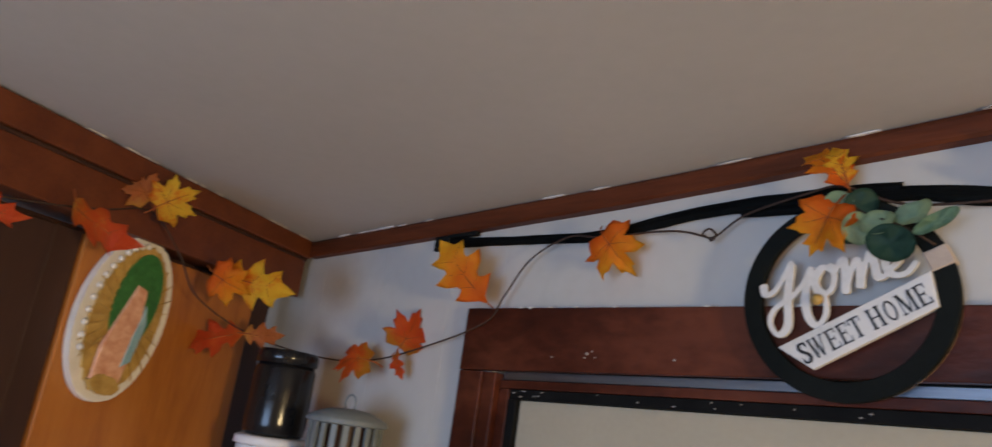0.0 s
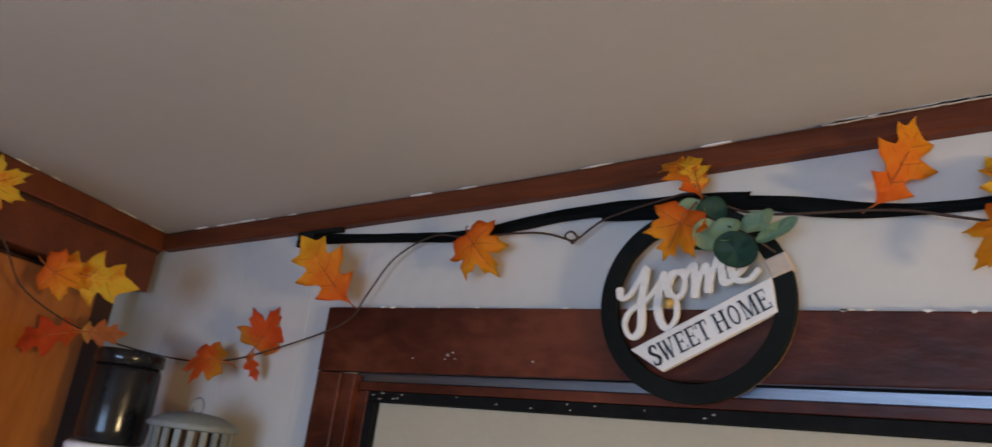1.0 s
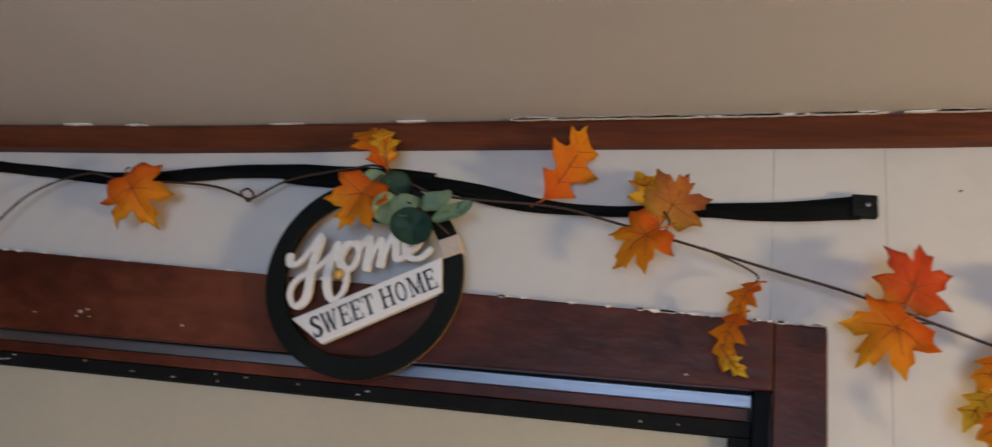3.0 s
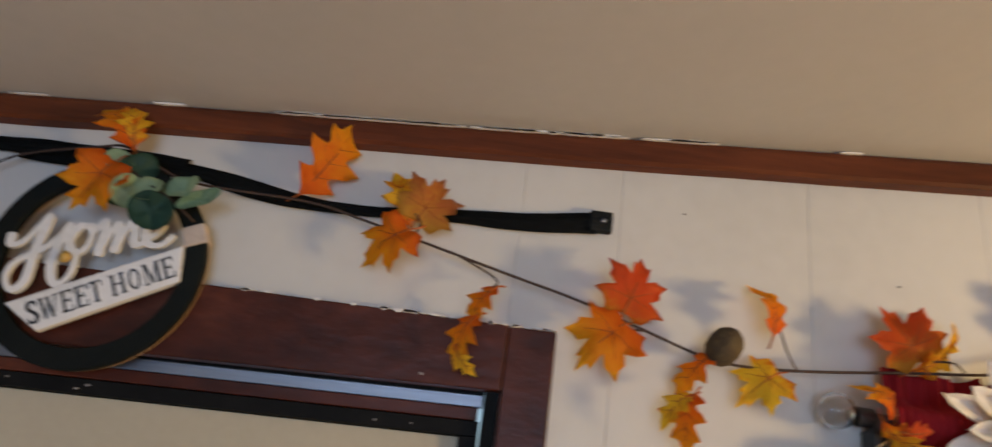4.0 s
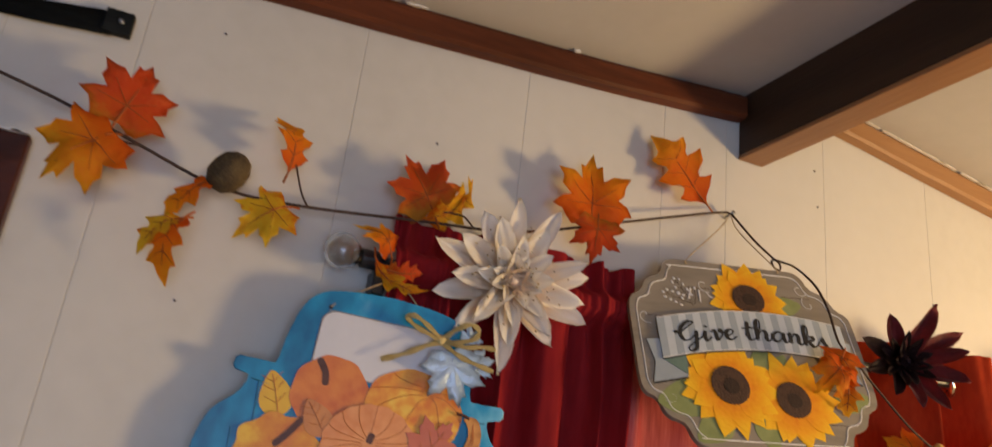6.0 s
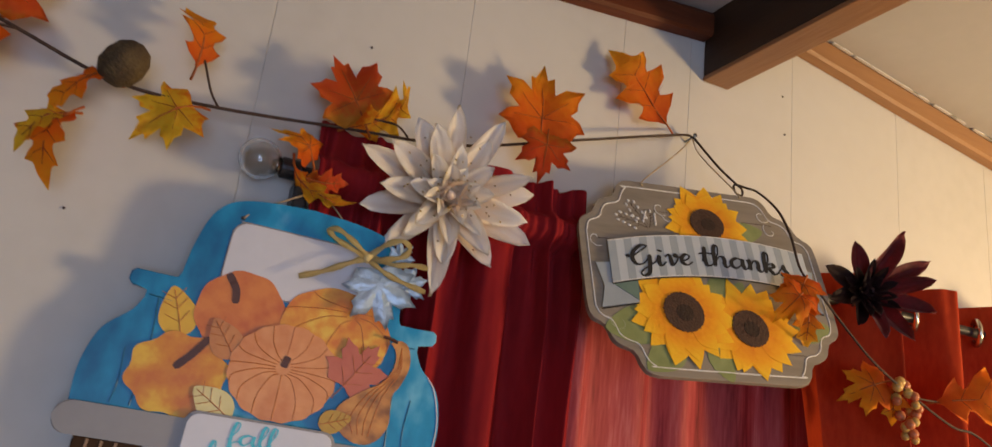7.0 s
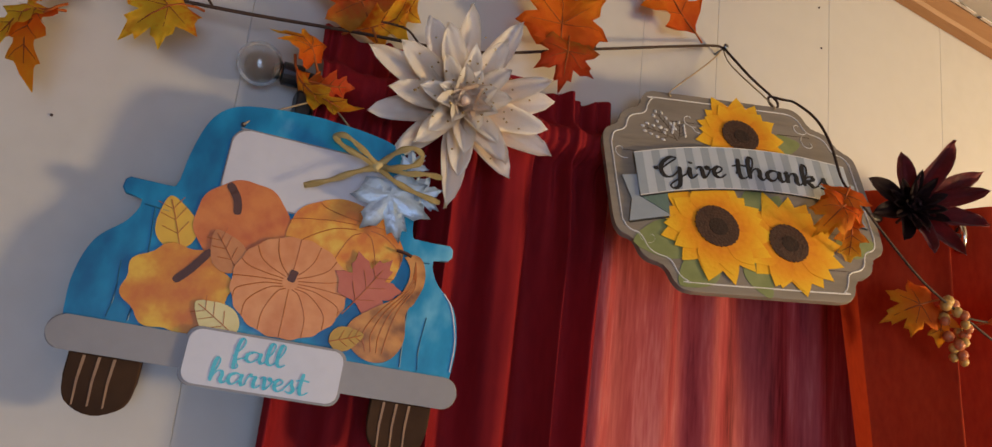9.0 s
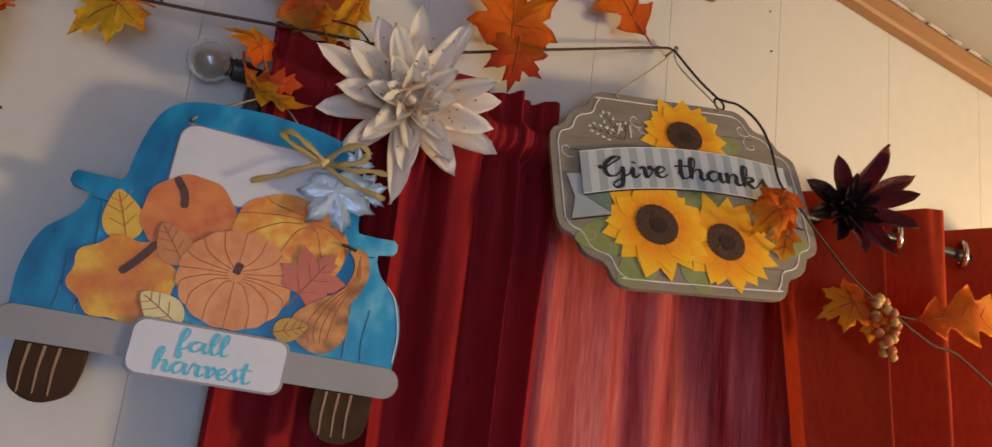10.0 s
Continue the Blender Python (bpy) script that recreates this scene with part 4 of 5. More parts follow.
# eucalyptus on the welcome sign
L_EUC = surf("eucalyptus_leaf", [(0.20, 0.32, 0.20), (0.34, 0.48, 0.32), (0.50, 0.60, 0.36)], 30, 200, 0.6, 0.1, per_object=0.35, through_light=0.2)
L_DEEP = surf("deep_green_leaf", [(0.02, 0.06, 0.045), (0.05, 0.12, 0.085)], 30, 200, 0.55, 0.1, through_light=0.15)
def round_leaf(x, y, z, rx, rz, rot, turn, nod, mat):
    bm, rings = B(), []
    c = bm.verts.new((0, 0.05 * rx, 0))
    for f in (0.4, 0.75, 1.0):
        rings.append([bm.verts.new((px * f, -0.25 * rx * f * f + 0.10 * rx * math.sin(px * 200), pz * f)) for px, pz in ell(0, 0, rx, rz, 22)])
    for k in range(22):
        bm.faces.new((c, rings[0][k], rings[0][(k + 1) % 22]))
        for a, b in zip(rings, rings[1:]):
            bm.faces.new((a[k], a[(k + 1) % 22], b[(k + 1) % 22], b[k]))
    bmesh.ops.solidify(bm, geom=bm.faces[:], thickness=0.0006)
    part("eucalyptus_leaf", bm, mat, hs, smooth=True, at=hs.matrix_basis.inverted() @ pose(x, y, z, nod, rot, turn))
for q in ((0.667, -0.056, 2.212, 0.018, 0.020, 0, 35, 5, L_EUC), (0.692, -0.060, 2.214, 0.021, 0.017, 0, -10, -20, L_EUC), (0.706, -0.064, 2.190, 0.026, 0.021, 15, 10, 10, L_DEEP), (0.728, -0.056, 2.223, 0.025, 0.014, -15, -15, -10, L_EUC),
          (0.750, -0.058, 2.213, 0.026, 0.009, -28, 0, 10, L_EUC), (0.646, -0.054, 2.248, 0.016, 0.013, 0, 20, 0, L_EUC), (0.668, -0.048, 2.243, 0.018, 0.022, 40, 30, 0, L_DEEP), (0.655, -0.046, 2.212, 0.016, 0.016, 0, 10, 0, L_DEEP)):
    round_leaf(*q)
part("sprig", tube(B(), smooth_path([(0.0, -0.020, 0.12), (0.03, -0.028, 0.095), (0.07, -0.032, 0.075), (0.10, -0.018, 0.055)], 5), 0.0014), M_VINE, hs, smooth=True)

# ---- truck sign ----
TR = pose(1.512, -0.046, 1.8990, 0, 0, -7) @ pose(0, 0, 0, 0, 3.3, 0)
TS = 0.97
M_BLUE = surf("blue_painted_board", [(0.002, 0.085, 0.22), (0.004, 0.155, 0.34), (0.012, 0.25, 0.48), (0.13, 0.42, 0.62)], 8, 40, 0.38, 0.03, spread=0.30, stretch=(1.4, 1, 0.8))
M_BLUEDARK = surf("dark_blue_line", [(0.01, 0.09, 0.17), (0.02, 0.15, 0.26)], 20, 80, 0.4, 0.03)
M_BUMP = surf("grey_painted_board", [(0.23, 0.22, 0.22), (0.29, 0.28, 0.28)], 10, 90, 0.45, 0.04)
M_PLATE = surf("white_painted_board", [(0.52, 0.52, 0.56), (0.62, 0.62, 0.66)], 10, 90, 0.4, 0.03)
M_TYRE = surf("brown_black_paint", [(0.030, 0.014, 0.006), (0.070, 0.036, 0.017)], 18, 90, 0.65, 0.05, spec=0.1)
M_TAN = surf("tan_brush_paint", [(0.24, 0.13, 0.06), (0.36, 0.22, 0.11)], 60, 200, 0.5, 0.05)
M_PUMP1 = surf("amber_pumpkin_paint", [(0.58, 0.17, 0.02), (0.66, 0.28, 0.03), (0.72, 0.46, 0.06)], 26, 110, 0.45, 0.05, spread=0.2)
M_PUMP4 = surf("mottled_gold_paint", [(0.52, 0.15, 0.015), (0.60, 0.24, 0.02), (0.72, 0.44, 0.04)], 22, 80, 0.45, 0.03, spread=0.22)
M_GOURD = surf("ochre_gourd_paint", [(0.20, 0.08, 0.02), (0.50, 0.22, 0.05), (0.62, 0.32, 0.08)], 22, 90, 0.45, 0.03, spread=0.26)
M_TANLEAF = surf("tan_orange_leaf_paint", [(0.44, 0.16, 0.05), (0.56, 0.25, 0.09)], 40, 150, 0.5, 0.03)
M_OCHRE = surf("ochre_leaf_paint", [(0.38, 0.22, 0.03), (0.50, 0.32, 0.06)], 40, 150, 0.5, 0.03)
M_PUMP2 = surf("deep_orange_paint", [(0.50, 0.12, 0.025), (0.62, 0.21, 0.045)], 26, 110, 0.45, 0.05, spread=0.2)
M_PUMP3 = surf("light_orange_paint", [(0.58, 0.21, 0.06), (0.68, 0.31, 0.12)], 24, 110, 0.45, 0.05, spread=0.22)
M_PLINE = surf("rust_line_paint", [(0.36, 0.10, 0.02), (0.46, 0.15, 0.035)], 40, 200, 0.5, 0.03)
M_STEM = surf("dark_stem_paint", [(0.055, 0.022, 0.016), (0.11, 0.045, 0.03)], 40, 200, 0.5, 0.05)
M_PALE = surf("pale_leaf_paint", [(0.60, 0.50, 0.18), (0.72, 0.66, 0.36)], 30, 150, 0.5, 0.04)
M_YLEAF = surf("yellow_leaf_paint", [(0.62, 0.33, 0.03), (0.70, 0.46, 0.05)], 30, 150, 0.5, 0.04)
M_ROSE = surf("rose_leaf_paint", [(0.42, 0.10, 0.06), (0.52, 0.17, 0.11)], 30, 150, 0.5, 0.04)
M_TEAL = surf("teal_ink", [(0.05, 0.40, 0.54), (0.13, 0.54, 0.66)], 40, 200, 0.5, 0.02)
M_TWINE = surf("jute_twine", [(0.30, 0.22, 0.12), (0.46, 0.36, 0.22)], 80, 400, 0.85, 0.5)
M_RAFFIA = surf("straw_raffia", [(0.58, 0.44, 0.17), (0.72, 0.60, 0.30)], 40, 300, 0.6, 0.3, stretch=(1, 1, 4))
# tin: the pale blue of mirrored daylight is put into the base colour
M_TIN = surf("tin_with_blue_reflection", [(0.52, 0.68, 0.88), (0.72, 0.85, 0.98)], 30, 200, 0.30, 0.3, metal=0.3)

truck = holder("truck_sign", TR @ Matrix.Scale(TS, 4), "cut-out wooden sign of a blue pickup loaded with pumpkins", "sign")


def mirror(pts):
    return pts + [(-x, z) for x, z in pts[::-1] if abs(x) > 1e-6]


def rounded(x0, z0, x1, z1, r, n=5):
    out = []
    for cx, cz, a0 in ((x1 - r, z0 + r, -90), (x1 - r, z1 - r, 0), (x0 + r, z1 - r, 90), (x0 + r, z0 + r, 180)):
        out += [(cx + r * math.cos(radians(a0 + 90 * k / n)), cz + r * math.sin(radians(a0 + 90 * k / n))) for k in range(n + 1)]
    return out


def spline(pts, n=5):
    return [(p.x, p.z) for p in smooth_path([(x, 0, z) for x, z in pts], n)]


def line(bm, pts, y, r=0.0007):
    return tube(bm, [(x, y, z) for x, z in spline(pts, 5)], r, 5)


right = spline([(0.156, -0.062), (0.157, -0.030), (0.149, 0.0), (0.130, 0.020), (0.122, 0.036)], 6) + [(0.122, 0.040), (0.137, 0.042), (0.140, 0.046), (0.1395, 0.053), (0.136, 0.056), (0.102, 0.054)] + spline([(0.100, 0.056), (0.097, 0.085), (0.091, 0.111), (0.082, 0.127), (0.066, 0.137), (0.038, 0.142), (0.0, 0.1445)], 5)
part("truck_body", prism(B(), mirror(right), -0.004, 0.004, 0.0012), M_BLUE, truck, "blue brushed-paint truck body")
part("rear_window", prism(B(), rounded(-0.067, 0.055, 0.067, 0.117, 0.013), -0.0052, -0.0041, 0.0005), M_PLATE, truck, "white painted rear window")
part("window_edge", line(B(), rounded(-0.0675, 0.0545, 0.0675, 0.1175, 0.0135) + [(0.0675 - 0.0135, 0.0545)], -0.0044, 0.0008), M_BUMP, truck)
for s in (-1, 1):
    bm = B()
    line(bm, [(0.101 * s, 0.034), (0.120 * s, 0.036)], -0.0044)
    line(bm, [(0.112 * s, 0.036), (0.108 * s, -0.010), (0.110 * s, -0.058)], -0.0044)
    line(bm, [(0.126 * s, -0.012), (0.124 * s, -0.040), (0.126 * s, -0.058)], -0.0044, 0.0005)
    part("pinstriping", bm, M_BLUEDARK, truck)
part("highlight_line", line(B(), [(0.155, -0.055), (0.155, -0.028), (0.147, 0.0), (0.138, 0.012)], -0.0044, 0.0007), M_PLATE, truck)
part("bumper", prism(B(), rounded(-0.1635, -0.0875, 0.1635, -0.0605, 0.0125), -0.0095, -0.0045, 0.0012), M_BUMP, truck, "grey painted bumper")
part("plate_edge", prism(B(), rounded(-0.064, -0.0995, 0.064, -0.0525, 0.010), -0.0120, -0.0096, 0.0006), M_BUMP, truck)
plate = part("name_board", prism(B(), rounded(-0.0615, -0.0975, 0.0615, -0.0545, 0.009), -0.0138, -0.0121, 0.0006), M_PLATE, truck, "white lettered board")
script("fall", -0.026, 0.015, 0.0085, 0.0030, -0.0144, M_TEAL, plate, lambda x: -0.0745)
script("harvest", -0.040, 0.037, 0.0092, 0.0030, -0.0144, M_TEAL, plate, lambda x: -0.0935)
for s in (-1, 1):
    x0 = 0.118 * s
    t = part("tyre", prism(B(), [(x0 - 0.0265, -0.0878), (x0 + 0.0265, -0.0878)] + spline([(x0 + 0.0265, -0.105), (x0 + 0.021, -0.124), (x0, -0.133), (x0 - 0.021, -0.124), (x0 - 0.0265, -0.105)], 4), -0.0035, 0.0035, 0.0012), M_TYRE, truck, "dark brown painted tyre with tan strokes")
    for k in range(3):
        xs = x0 - 0.016 + 0.011 * k
        part("brush_stroke", prism(B(), [(xs, -0.089), (xs + 0.0022, -0.089), (xs + 0.0012, -0.108), (xs + 0.002, -0.126), (xs + 0.0008, -0.127), (xs - 0.0006, -0.108)], -0.0041, -0.0034), M_TAN, t)


def pumpkin(cx, cz, rx, rz, y, mat, lobes, amp, phase, stem, rot=0.0, ribbed=True):
    """A painted pumpkin: a lobed outline, soft ribs that run from the stem to the notches, and a dark stem."""
    pk = part("pumpkin", prism(B(), ell(cx, cz, rx, rz, 96, lobes, amp, rot, phase), y, y + 0.0008, 0.0003), mat, truck, "painted pumpkin")
    bm = B()
    sx, sz = stem[0]
    for k in range(lobes if ribbed else 0):
        a = (2 * math.pi * k - phase) / lobes
        ex, ez = rx * (1 - amp) * math.cos(a), rz * (1 - amp) * math.sin(a)
        ex, ez = cx + ex * math.cos(rot) - ez * math.sin(rot), cz + ex * math.sin(rot) + ez * math.cos(rot)
        dx, dz = ex - sx, ez - sz
        low = dz < 0
        line(bm, [(sx + 0.14 * dx, sz + 0.14 * dz), (sx + 0.52 * dx, sz + (0.24 if low else 0.34) * dz), (sx + (0.95 if low else 0.84) * dx, sz + 0.62 * dz), (ex, ez)], y + 0.00022, 0.00055)
    if ribbed:
        part("rib_pattern", bm, M_PLINE, pk, "rust-coloured rib pattern")
    bm = pen(B(), stem, 0.0066, y - 0.0004, y + 0.0002, 1.0)
    part("stem", bm, M_STEM, pk, "dark brown stem")


def painted_leaf(cx, cz, size, way, mat, kind="plain", y=-0.0090):
    if kind == "maple":
        pts = [(x * size, (z - 0.38) * size) for x, z in maple_outline()]
    else:
        pts = [(x * size, (z - 0.5) * size) for x, z in [(0, 0), (0.22, 0.10), (0.34, 0.30), (0.33, 0.52), (0.20, 0.78), (0, 1.0), (-0.20, 0.78), (-0.33, 0.52), (-0.34, 0.30), (-0.22, 0.10)]]
        pts = spline(pts + [pts[0]], 4)[:-1]
    lf = part("painted_leaf", prism(B(), pts, y, y + 0.0011, 0.0003), mat, truck, at=pose(cx, 0, cz, 0, 90 - way, 0))
    bm = B()
    line(bm, [(0, -0.5 * size), (0.01 * size, 0), (0, 0.42 * size)], y - 0.0002, 0.0004)
    for z in (-0.2, 0.05, 0.25):
        for s in (-1, 1):
            line(bm, [(0, z * size), (0.1 * s * size, (z + 0.08) * size), (0.22 * s * size, (z + 0.18) * size)], y - 0.0002, 0.0003)
    part("vein_pattern", bm, M_PLINE, lf)


painted_leaf(-0.094, 0.026, 0.046, 112, M_YLEAF, y=-0.0050)
pumpkin(-0.043, 0.036, 0.039, 0.038, -0.0054, M_PUMP2, 8, 0.04, 0.9, [(-0.049, 0.043), (-0.052, 0.056), (-0.061, 0.068)], ribbed=False)
pumpkin(0.044, 0.036, 0.052, 0.040, -0.0060, M_PUMP1, 8, 0.03, 0.4, [(0.058, 0.058), (0.064, 0.066), (0.068, 0.074)], -0.15)
pumpkin(-0.080, -0.026, 0.043, 0.037, -0.0066, M_PUMP4, 8, 0.11, 0.6, [(-0.084, -0.021), (-0.073, -0.008), (-0.062, 0.009)], ribbed=False)
painted_leaf(-0.050, 0.011, 0.040, 128, M_TANLEAF, y=-0.0072)
pumpkin(0.006, -0.009, 0.0485, 0.0435, -0.0078, M_PUMP3, 16, 0.035, 0.2, [(0.005, -0.004), (0.006, 0.001), (0.007, 0.006)])
painted_leaf(-0.046, -0.045, 0.042, 148, M_PALE, y=-0.0084)
painted_leaf(0.067, 0.001, 0.056, 58, M_ROSE, "maple", -0.0086)
g = part("gourd", prism(B(), spline([(0.096, 0.036), (0.104, 0.040), (0.113, 0.036), (0.118, 0.018), (0.112, -0.002), (0.106, -0.012), (0.109, -0.034), (0.103, -0.050), (0.090, -0.058), (0.073, -0.055), (0.060, -0.042), (0.061, -0.027), (0.080, -0.011), (0.097, 0.001), (0.104, 0.019), (0.101, 0.031), (0.096, 0.036)], 4)[:-1], -0.0094, -0.0084, 0.0004), M_GOURD, truck, "painted ochre gourd")
bm = B()
for f in (0.15, 0.35, 0.55, 0.75):
    line(bm, [(0.107, 0.034), (0.104 + 0.008 * f, 0.012), (0.082 + 0.022 * f, -0.012), (0.068 + 0.034 * f, -0.034), (0.074 + 0.024 * f, -0.050)], -0.0093, 0.0005)
part("rib_pattern", bm, M_PLINE, g)
part("gourd_stem", line(B(), [(0.102, 0.038), (0.096, 0.040), (0.088, 0.041)], -0.0094, 0.0016), M_STEM, g)
painted_leaf(0.060, -0.042, 0.030, 20, M_OCHRE, y=-0.0102)
# hanging twine, raffia bow and tin leaf
part("twine", tube(B(), smooth_path([(-0.062, -0.0048, 0.121), (-0.05, 0.0, 0.135), (-0.030, 0.008, 0.150), (0.0, 0.018, 0.172)], 5), 0.0009), M_TWINE, truck, smooth=True)
part("twine", tube(B(), smooth_path([(0.044, -0.0048, 0.122), (0.034, 0.0, 0.135), (0.02, 0.008, 0.152), (0.0, 0.018, 0.172)], 5), 0.0009), M_TWINE, truck, smooth=True)
for x, z in ((-0.062, 0.121), (0.044, 0.122)):
    part("hole", lathe(B(), [(0.0022, 0), (0.0022, 0.0006)], 10, Vector((0, -1, 0)), Vector((x, -0.0040, z))), M_INK, truck)


def ribbon(pts, w, parent, name="raffia_strip", up=Vector((0, 0.25, 1))):
    bm, rows = B(), []
    P = smooth_path(pts, 6)
    for i, p in enumerate(P):
        d = (P[min(i + 1, len(P) - 1)] - P[max(i - 1, 0)]).normalized()
        s = d.cross(Vector((0, -1, 0.3))).normalized() * w * (0.85 + 0.2 * math.sin(i * 0.9))
        rows.append([bm.verts.new(p - s), bm.verts.new(p + Vector((0, -0.0012, 0))), bm.verts.new(p + s)])
    for a, b in zip(rows, rows[1:]):
        for k in (0, 1):
            bm.faces.new((a[k], a[k + 1], b[k + 1], b[k]))
    bmesh.ops.solidify(bm, geom=bm.faces[:], thickness=0.0006)
    return part(name, bm, M_RAFFIA, parent, smooth=True)


KNOT = Vector((0.056, -0.017, 0.109))
bow = part("bow_knot", lathe(B(), [(0.001, -0.005), (0.004, -0.004), (0.005, 0), (0.004, 0.004), (0.001, 0.005)], 12, Vector((1, 0, 0.2)).normalized(), KNOT), M_RAFFIA, truck, "straw-coloured raffia bow", smooth=True)
for pts in ([(0, 0, 0), (-0.016, -0.005, 0.004), (-0.034, -0.006, 0.010), (-0.041, -0.006, 0.017), (-0.032, -0.008, 0.018), (-0.016, -0.007, 0.010), (0, -0.002, 0.001)],
            [(0, 0, 0), (0.012, -0.006, 0.014), (0.026, -0.008, 0.022), (0.036, -0.007, 0.018), (0.032, -0.008, 0.008), (0.016, -0.008, 0.001), (0, -0.002, -0.001)],
            [(0, -0.001, 0), (-0.018, -0.003, -0.010), (-0.038, -0.001, -0.022), (-0.058, 0.001, -0.031)], [(0, -0.001, 0), (0.016, -0.004, -0.010), (0.036, -0.004, -0.016), (0.060, -0.003, -0.020)],
            [(0.002, -0.002, 0.001), (0.024, -0.007, -0.002), (0.042, -0.006, 0.002), (0.058, -0.004, 0.003)]):
    ribbon([KNOT + Vector(p) for p in pts], 0.0032, bow)


def tin_leaf(cx, cz, size, way, y):
    bm, rows = B(), []
    pts = [(x * size, (z - 0.38) * size) for x, z in maple_outline()]
    c = bm.verts.new((0, y - 0.002, 0))
    for f in (0.4, 0.75, 1.0):
        rows.append([bm.verts.new((x * f, y + 0.010 * size * 10 * (f ** 2) * 0.12 + 0.0007 * math.sin(math.atan2(z, x) * 7), z * f)) for x, z in pts])
    n = len(pts)
    for k in range(n):
        bm.faces.new((c, rows[0][k], rows[0][(k + 1) % n]))
        for a, b in zip(rows, rows[1:]):
            bm.faces.new((a[k], a[(k + 1) % n], b[(k + 1) % n], b[k]))
    bmesh.ops.solidify(bm, geom=bm.faces[:], thickness=0.0006)
    part("tin_leaf", bm, M_TIN, truck, "shiny pressed-tin maple leaf, reflected daylight put into its pale blue colour", smooth=True, at=pose(cx, 0, cz, 0, 90 - way, 0))


tin_leaf(0.072, 0.086, 0.066, 290, -0.019)
tin_leaf(0.086, 0.118, 0.026, 50, -0.015)
tin_leaf(0.097, 0.094, 0.036, 330, -0.016)

# ---- give-thanks board ----
BD = pose(1.9427, -0.100, 2.0497) @ Euler((radians(-19.5), radians(-3.5), radians(-11.7))).to_matrix().to_4x4() @ Matrix.Scale(0.976, 4)
M_TAUPE = surf("taupe_plank_paint", [(0.16, 0.135, 0.10), (0.24, 0.205, 0.16), (0.29, 0.25, 0.20)], 9, 70, 0.5, 0.15, stretch=(0.4, 1, 3))
M_STRIPE = surf("grey_blue_band", [(0.27, 0.31, 0.34), (0.34, 0.38, 0.41)], 20, 100, 0.5, 0.04)
M_STRIPE2 = surf("pale_blue_band", [(0.42, 0.46, 0.49), (0.50, 0.54, 0.57)], 20, 100, 0.5, 0.04)
M_GREENL = surf("sage_leaf_paint", [(0.16, 0.19, 0.06), (0.29, 0.32, 0.13)], 26, 120, 0.5, 0.05)
M_SUN = graded("sunflower_paint", [(0.66, 0.17, 0.008), (0.78, 0.33, 0.010), (0.83, 0.47, 0.018)], "X", 60, 0.22, 0.5)
M_SEEDHEART = surf("dark_seed_heart_paint", [(0.016, 0.008, 0.006), (0.04, 0.02, 0.012)], 150, 400, 0.6, 0.3)
M_FOLD = surf("sage_fold_paint", [(0.10, 0.16, 0.13), (0.16, 0.23, 0.19)], 30, 120, 0.5, 0.04)
M_SEED = surf("seed_head_paint", [(0.035, 0.016, 0.010), (0.085, 0.04, 0.022)], 120, 400, 0.6, 0.4)
M_LINEW = surf("white_line_paint", [(0.62, 0.60, 0.57), (0.74, 0.73, 0.70)], 30, 150, 0.5, 0.03)
board = holder("give_thanks_board", BD, "scalloped taupe wooden board with sunflowers and a striped banner", "sign")


def scallop(e=0.0):
    """The board's outline with stepped, rounded corners; e: how far inside the edge."""
    q = spline([(0.080, 0.123), (0.092, 0.120), (0.099, 0.111), (0.103, 0.100), (0.109, 0.095), (0.119, 0.092), (0.127, 0.085), (0.131, 0.074), (0.136, 0.068), (0.145, 0.064), (0.150, 0.055), (0.1515, 0.040)], 3)
    q = [(x * (1 - e / 0.15), z * (1 - e / 0.122)) for x, z in q]
    full = q + [(x, -z) for x, z in q[::-1]]
    return full + [(-x, z) for x, z in full[::-1]]


part("board", prism(B(), scallop(), -0.0035, 0.0035, 0.001), M_TAUPE, board, "taupe plank-painted board")
ol = scallop(0.009)
part("border_line", line(B(), ol[::2] + [ol[0]], -0.0036, 0.0008), M_LINEW, board, "thin white border line")
for z in (0.082, 0.036, -0.045, -0.088):
    for xa, xb in ((-0.13, -0.095), (-0.07, -0.02), (0.06, 0.13)):
        if abs(z) < 0.06 or abs(xa) < 0.1:
            part("plank_gap", line(B(), [(xa, z), ((xa + xb) / 2, z + 0.0006), (min(xb, 0.10 if abs(z) > 0.06 else 0.14), z)], -0.0034, 0.0004), M_TYRE, board)


def sunflower(cx, cz, r, core, y, seed, squash=1.0):
    fl = part("seed_head", prism(B(), ell(cx, cz, core, core * squash, 60, 26, 0.07), y - 0.0016, y - 0.0009, 0.0003), M_SEED, board, "dark brown painted seed head")
    part("seed_heart", prism(B(), ell(cx + 0.001, cz - 0.001, core * 0.42, core * 0.42 * squash, 24, 9, 0.05), y - 0.0020, y - 0.00165, 0.0002), M_SEEDHEART, fl)
    rng = random.Random(seed)
    for ring, count in ((0, 13), (1, 11)):
        for k in range(count):
            a = 2 * math.pi * (k + 0.5 * ring) / count + rng.uniform(-0.10, 0.10)
            rr = r * rng.uniform(0.90, 1.08) * (1 - 0.12 * ring)
            w = 0.215 * r * rng.uniform(0.85, 1.2)
            side = spline([(core * 0.6, w * 0.55), (core + (rr - core) * 0.30, w * 0.98), (core + (rr - core) * 0.62, w * 0.72), (rr, 0.0)], 4)
            yy = y + 0.0003 - 0.0005 * ring + 0.00012 * (k % 3)
            bm = prism(B(), side + [(x, -z) for x, z in side[-2::-1]], yy - 0.0003, yy)
            part("petal", bm, M_SUN, fl, at=pose(cx, 0, cz, 0, -math.degrees(a), 0) @ pose(0, 0, 0, 0, rng.uniform(-4, 4), 0))


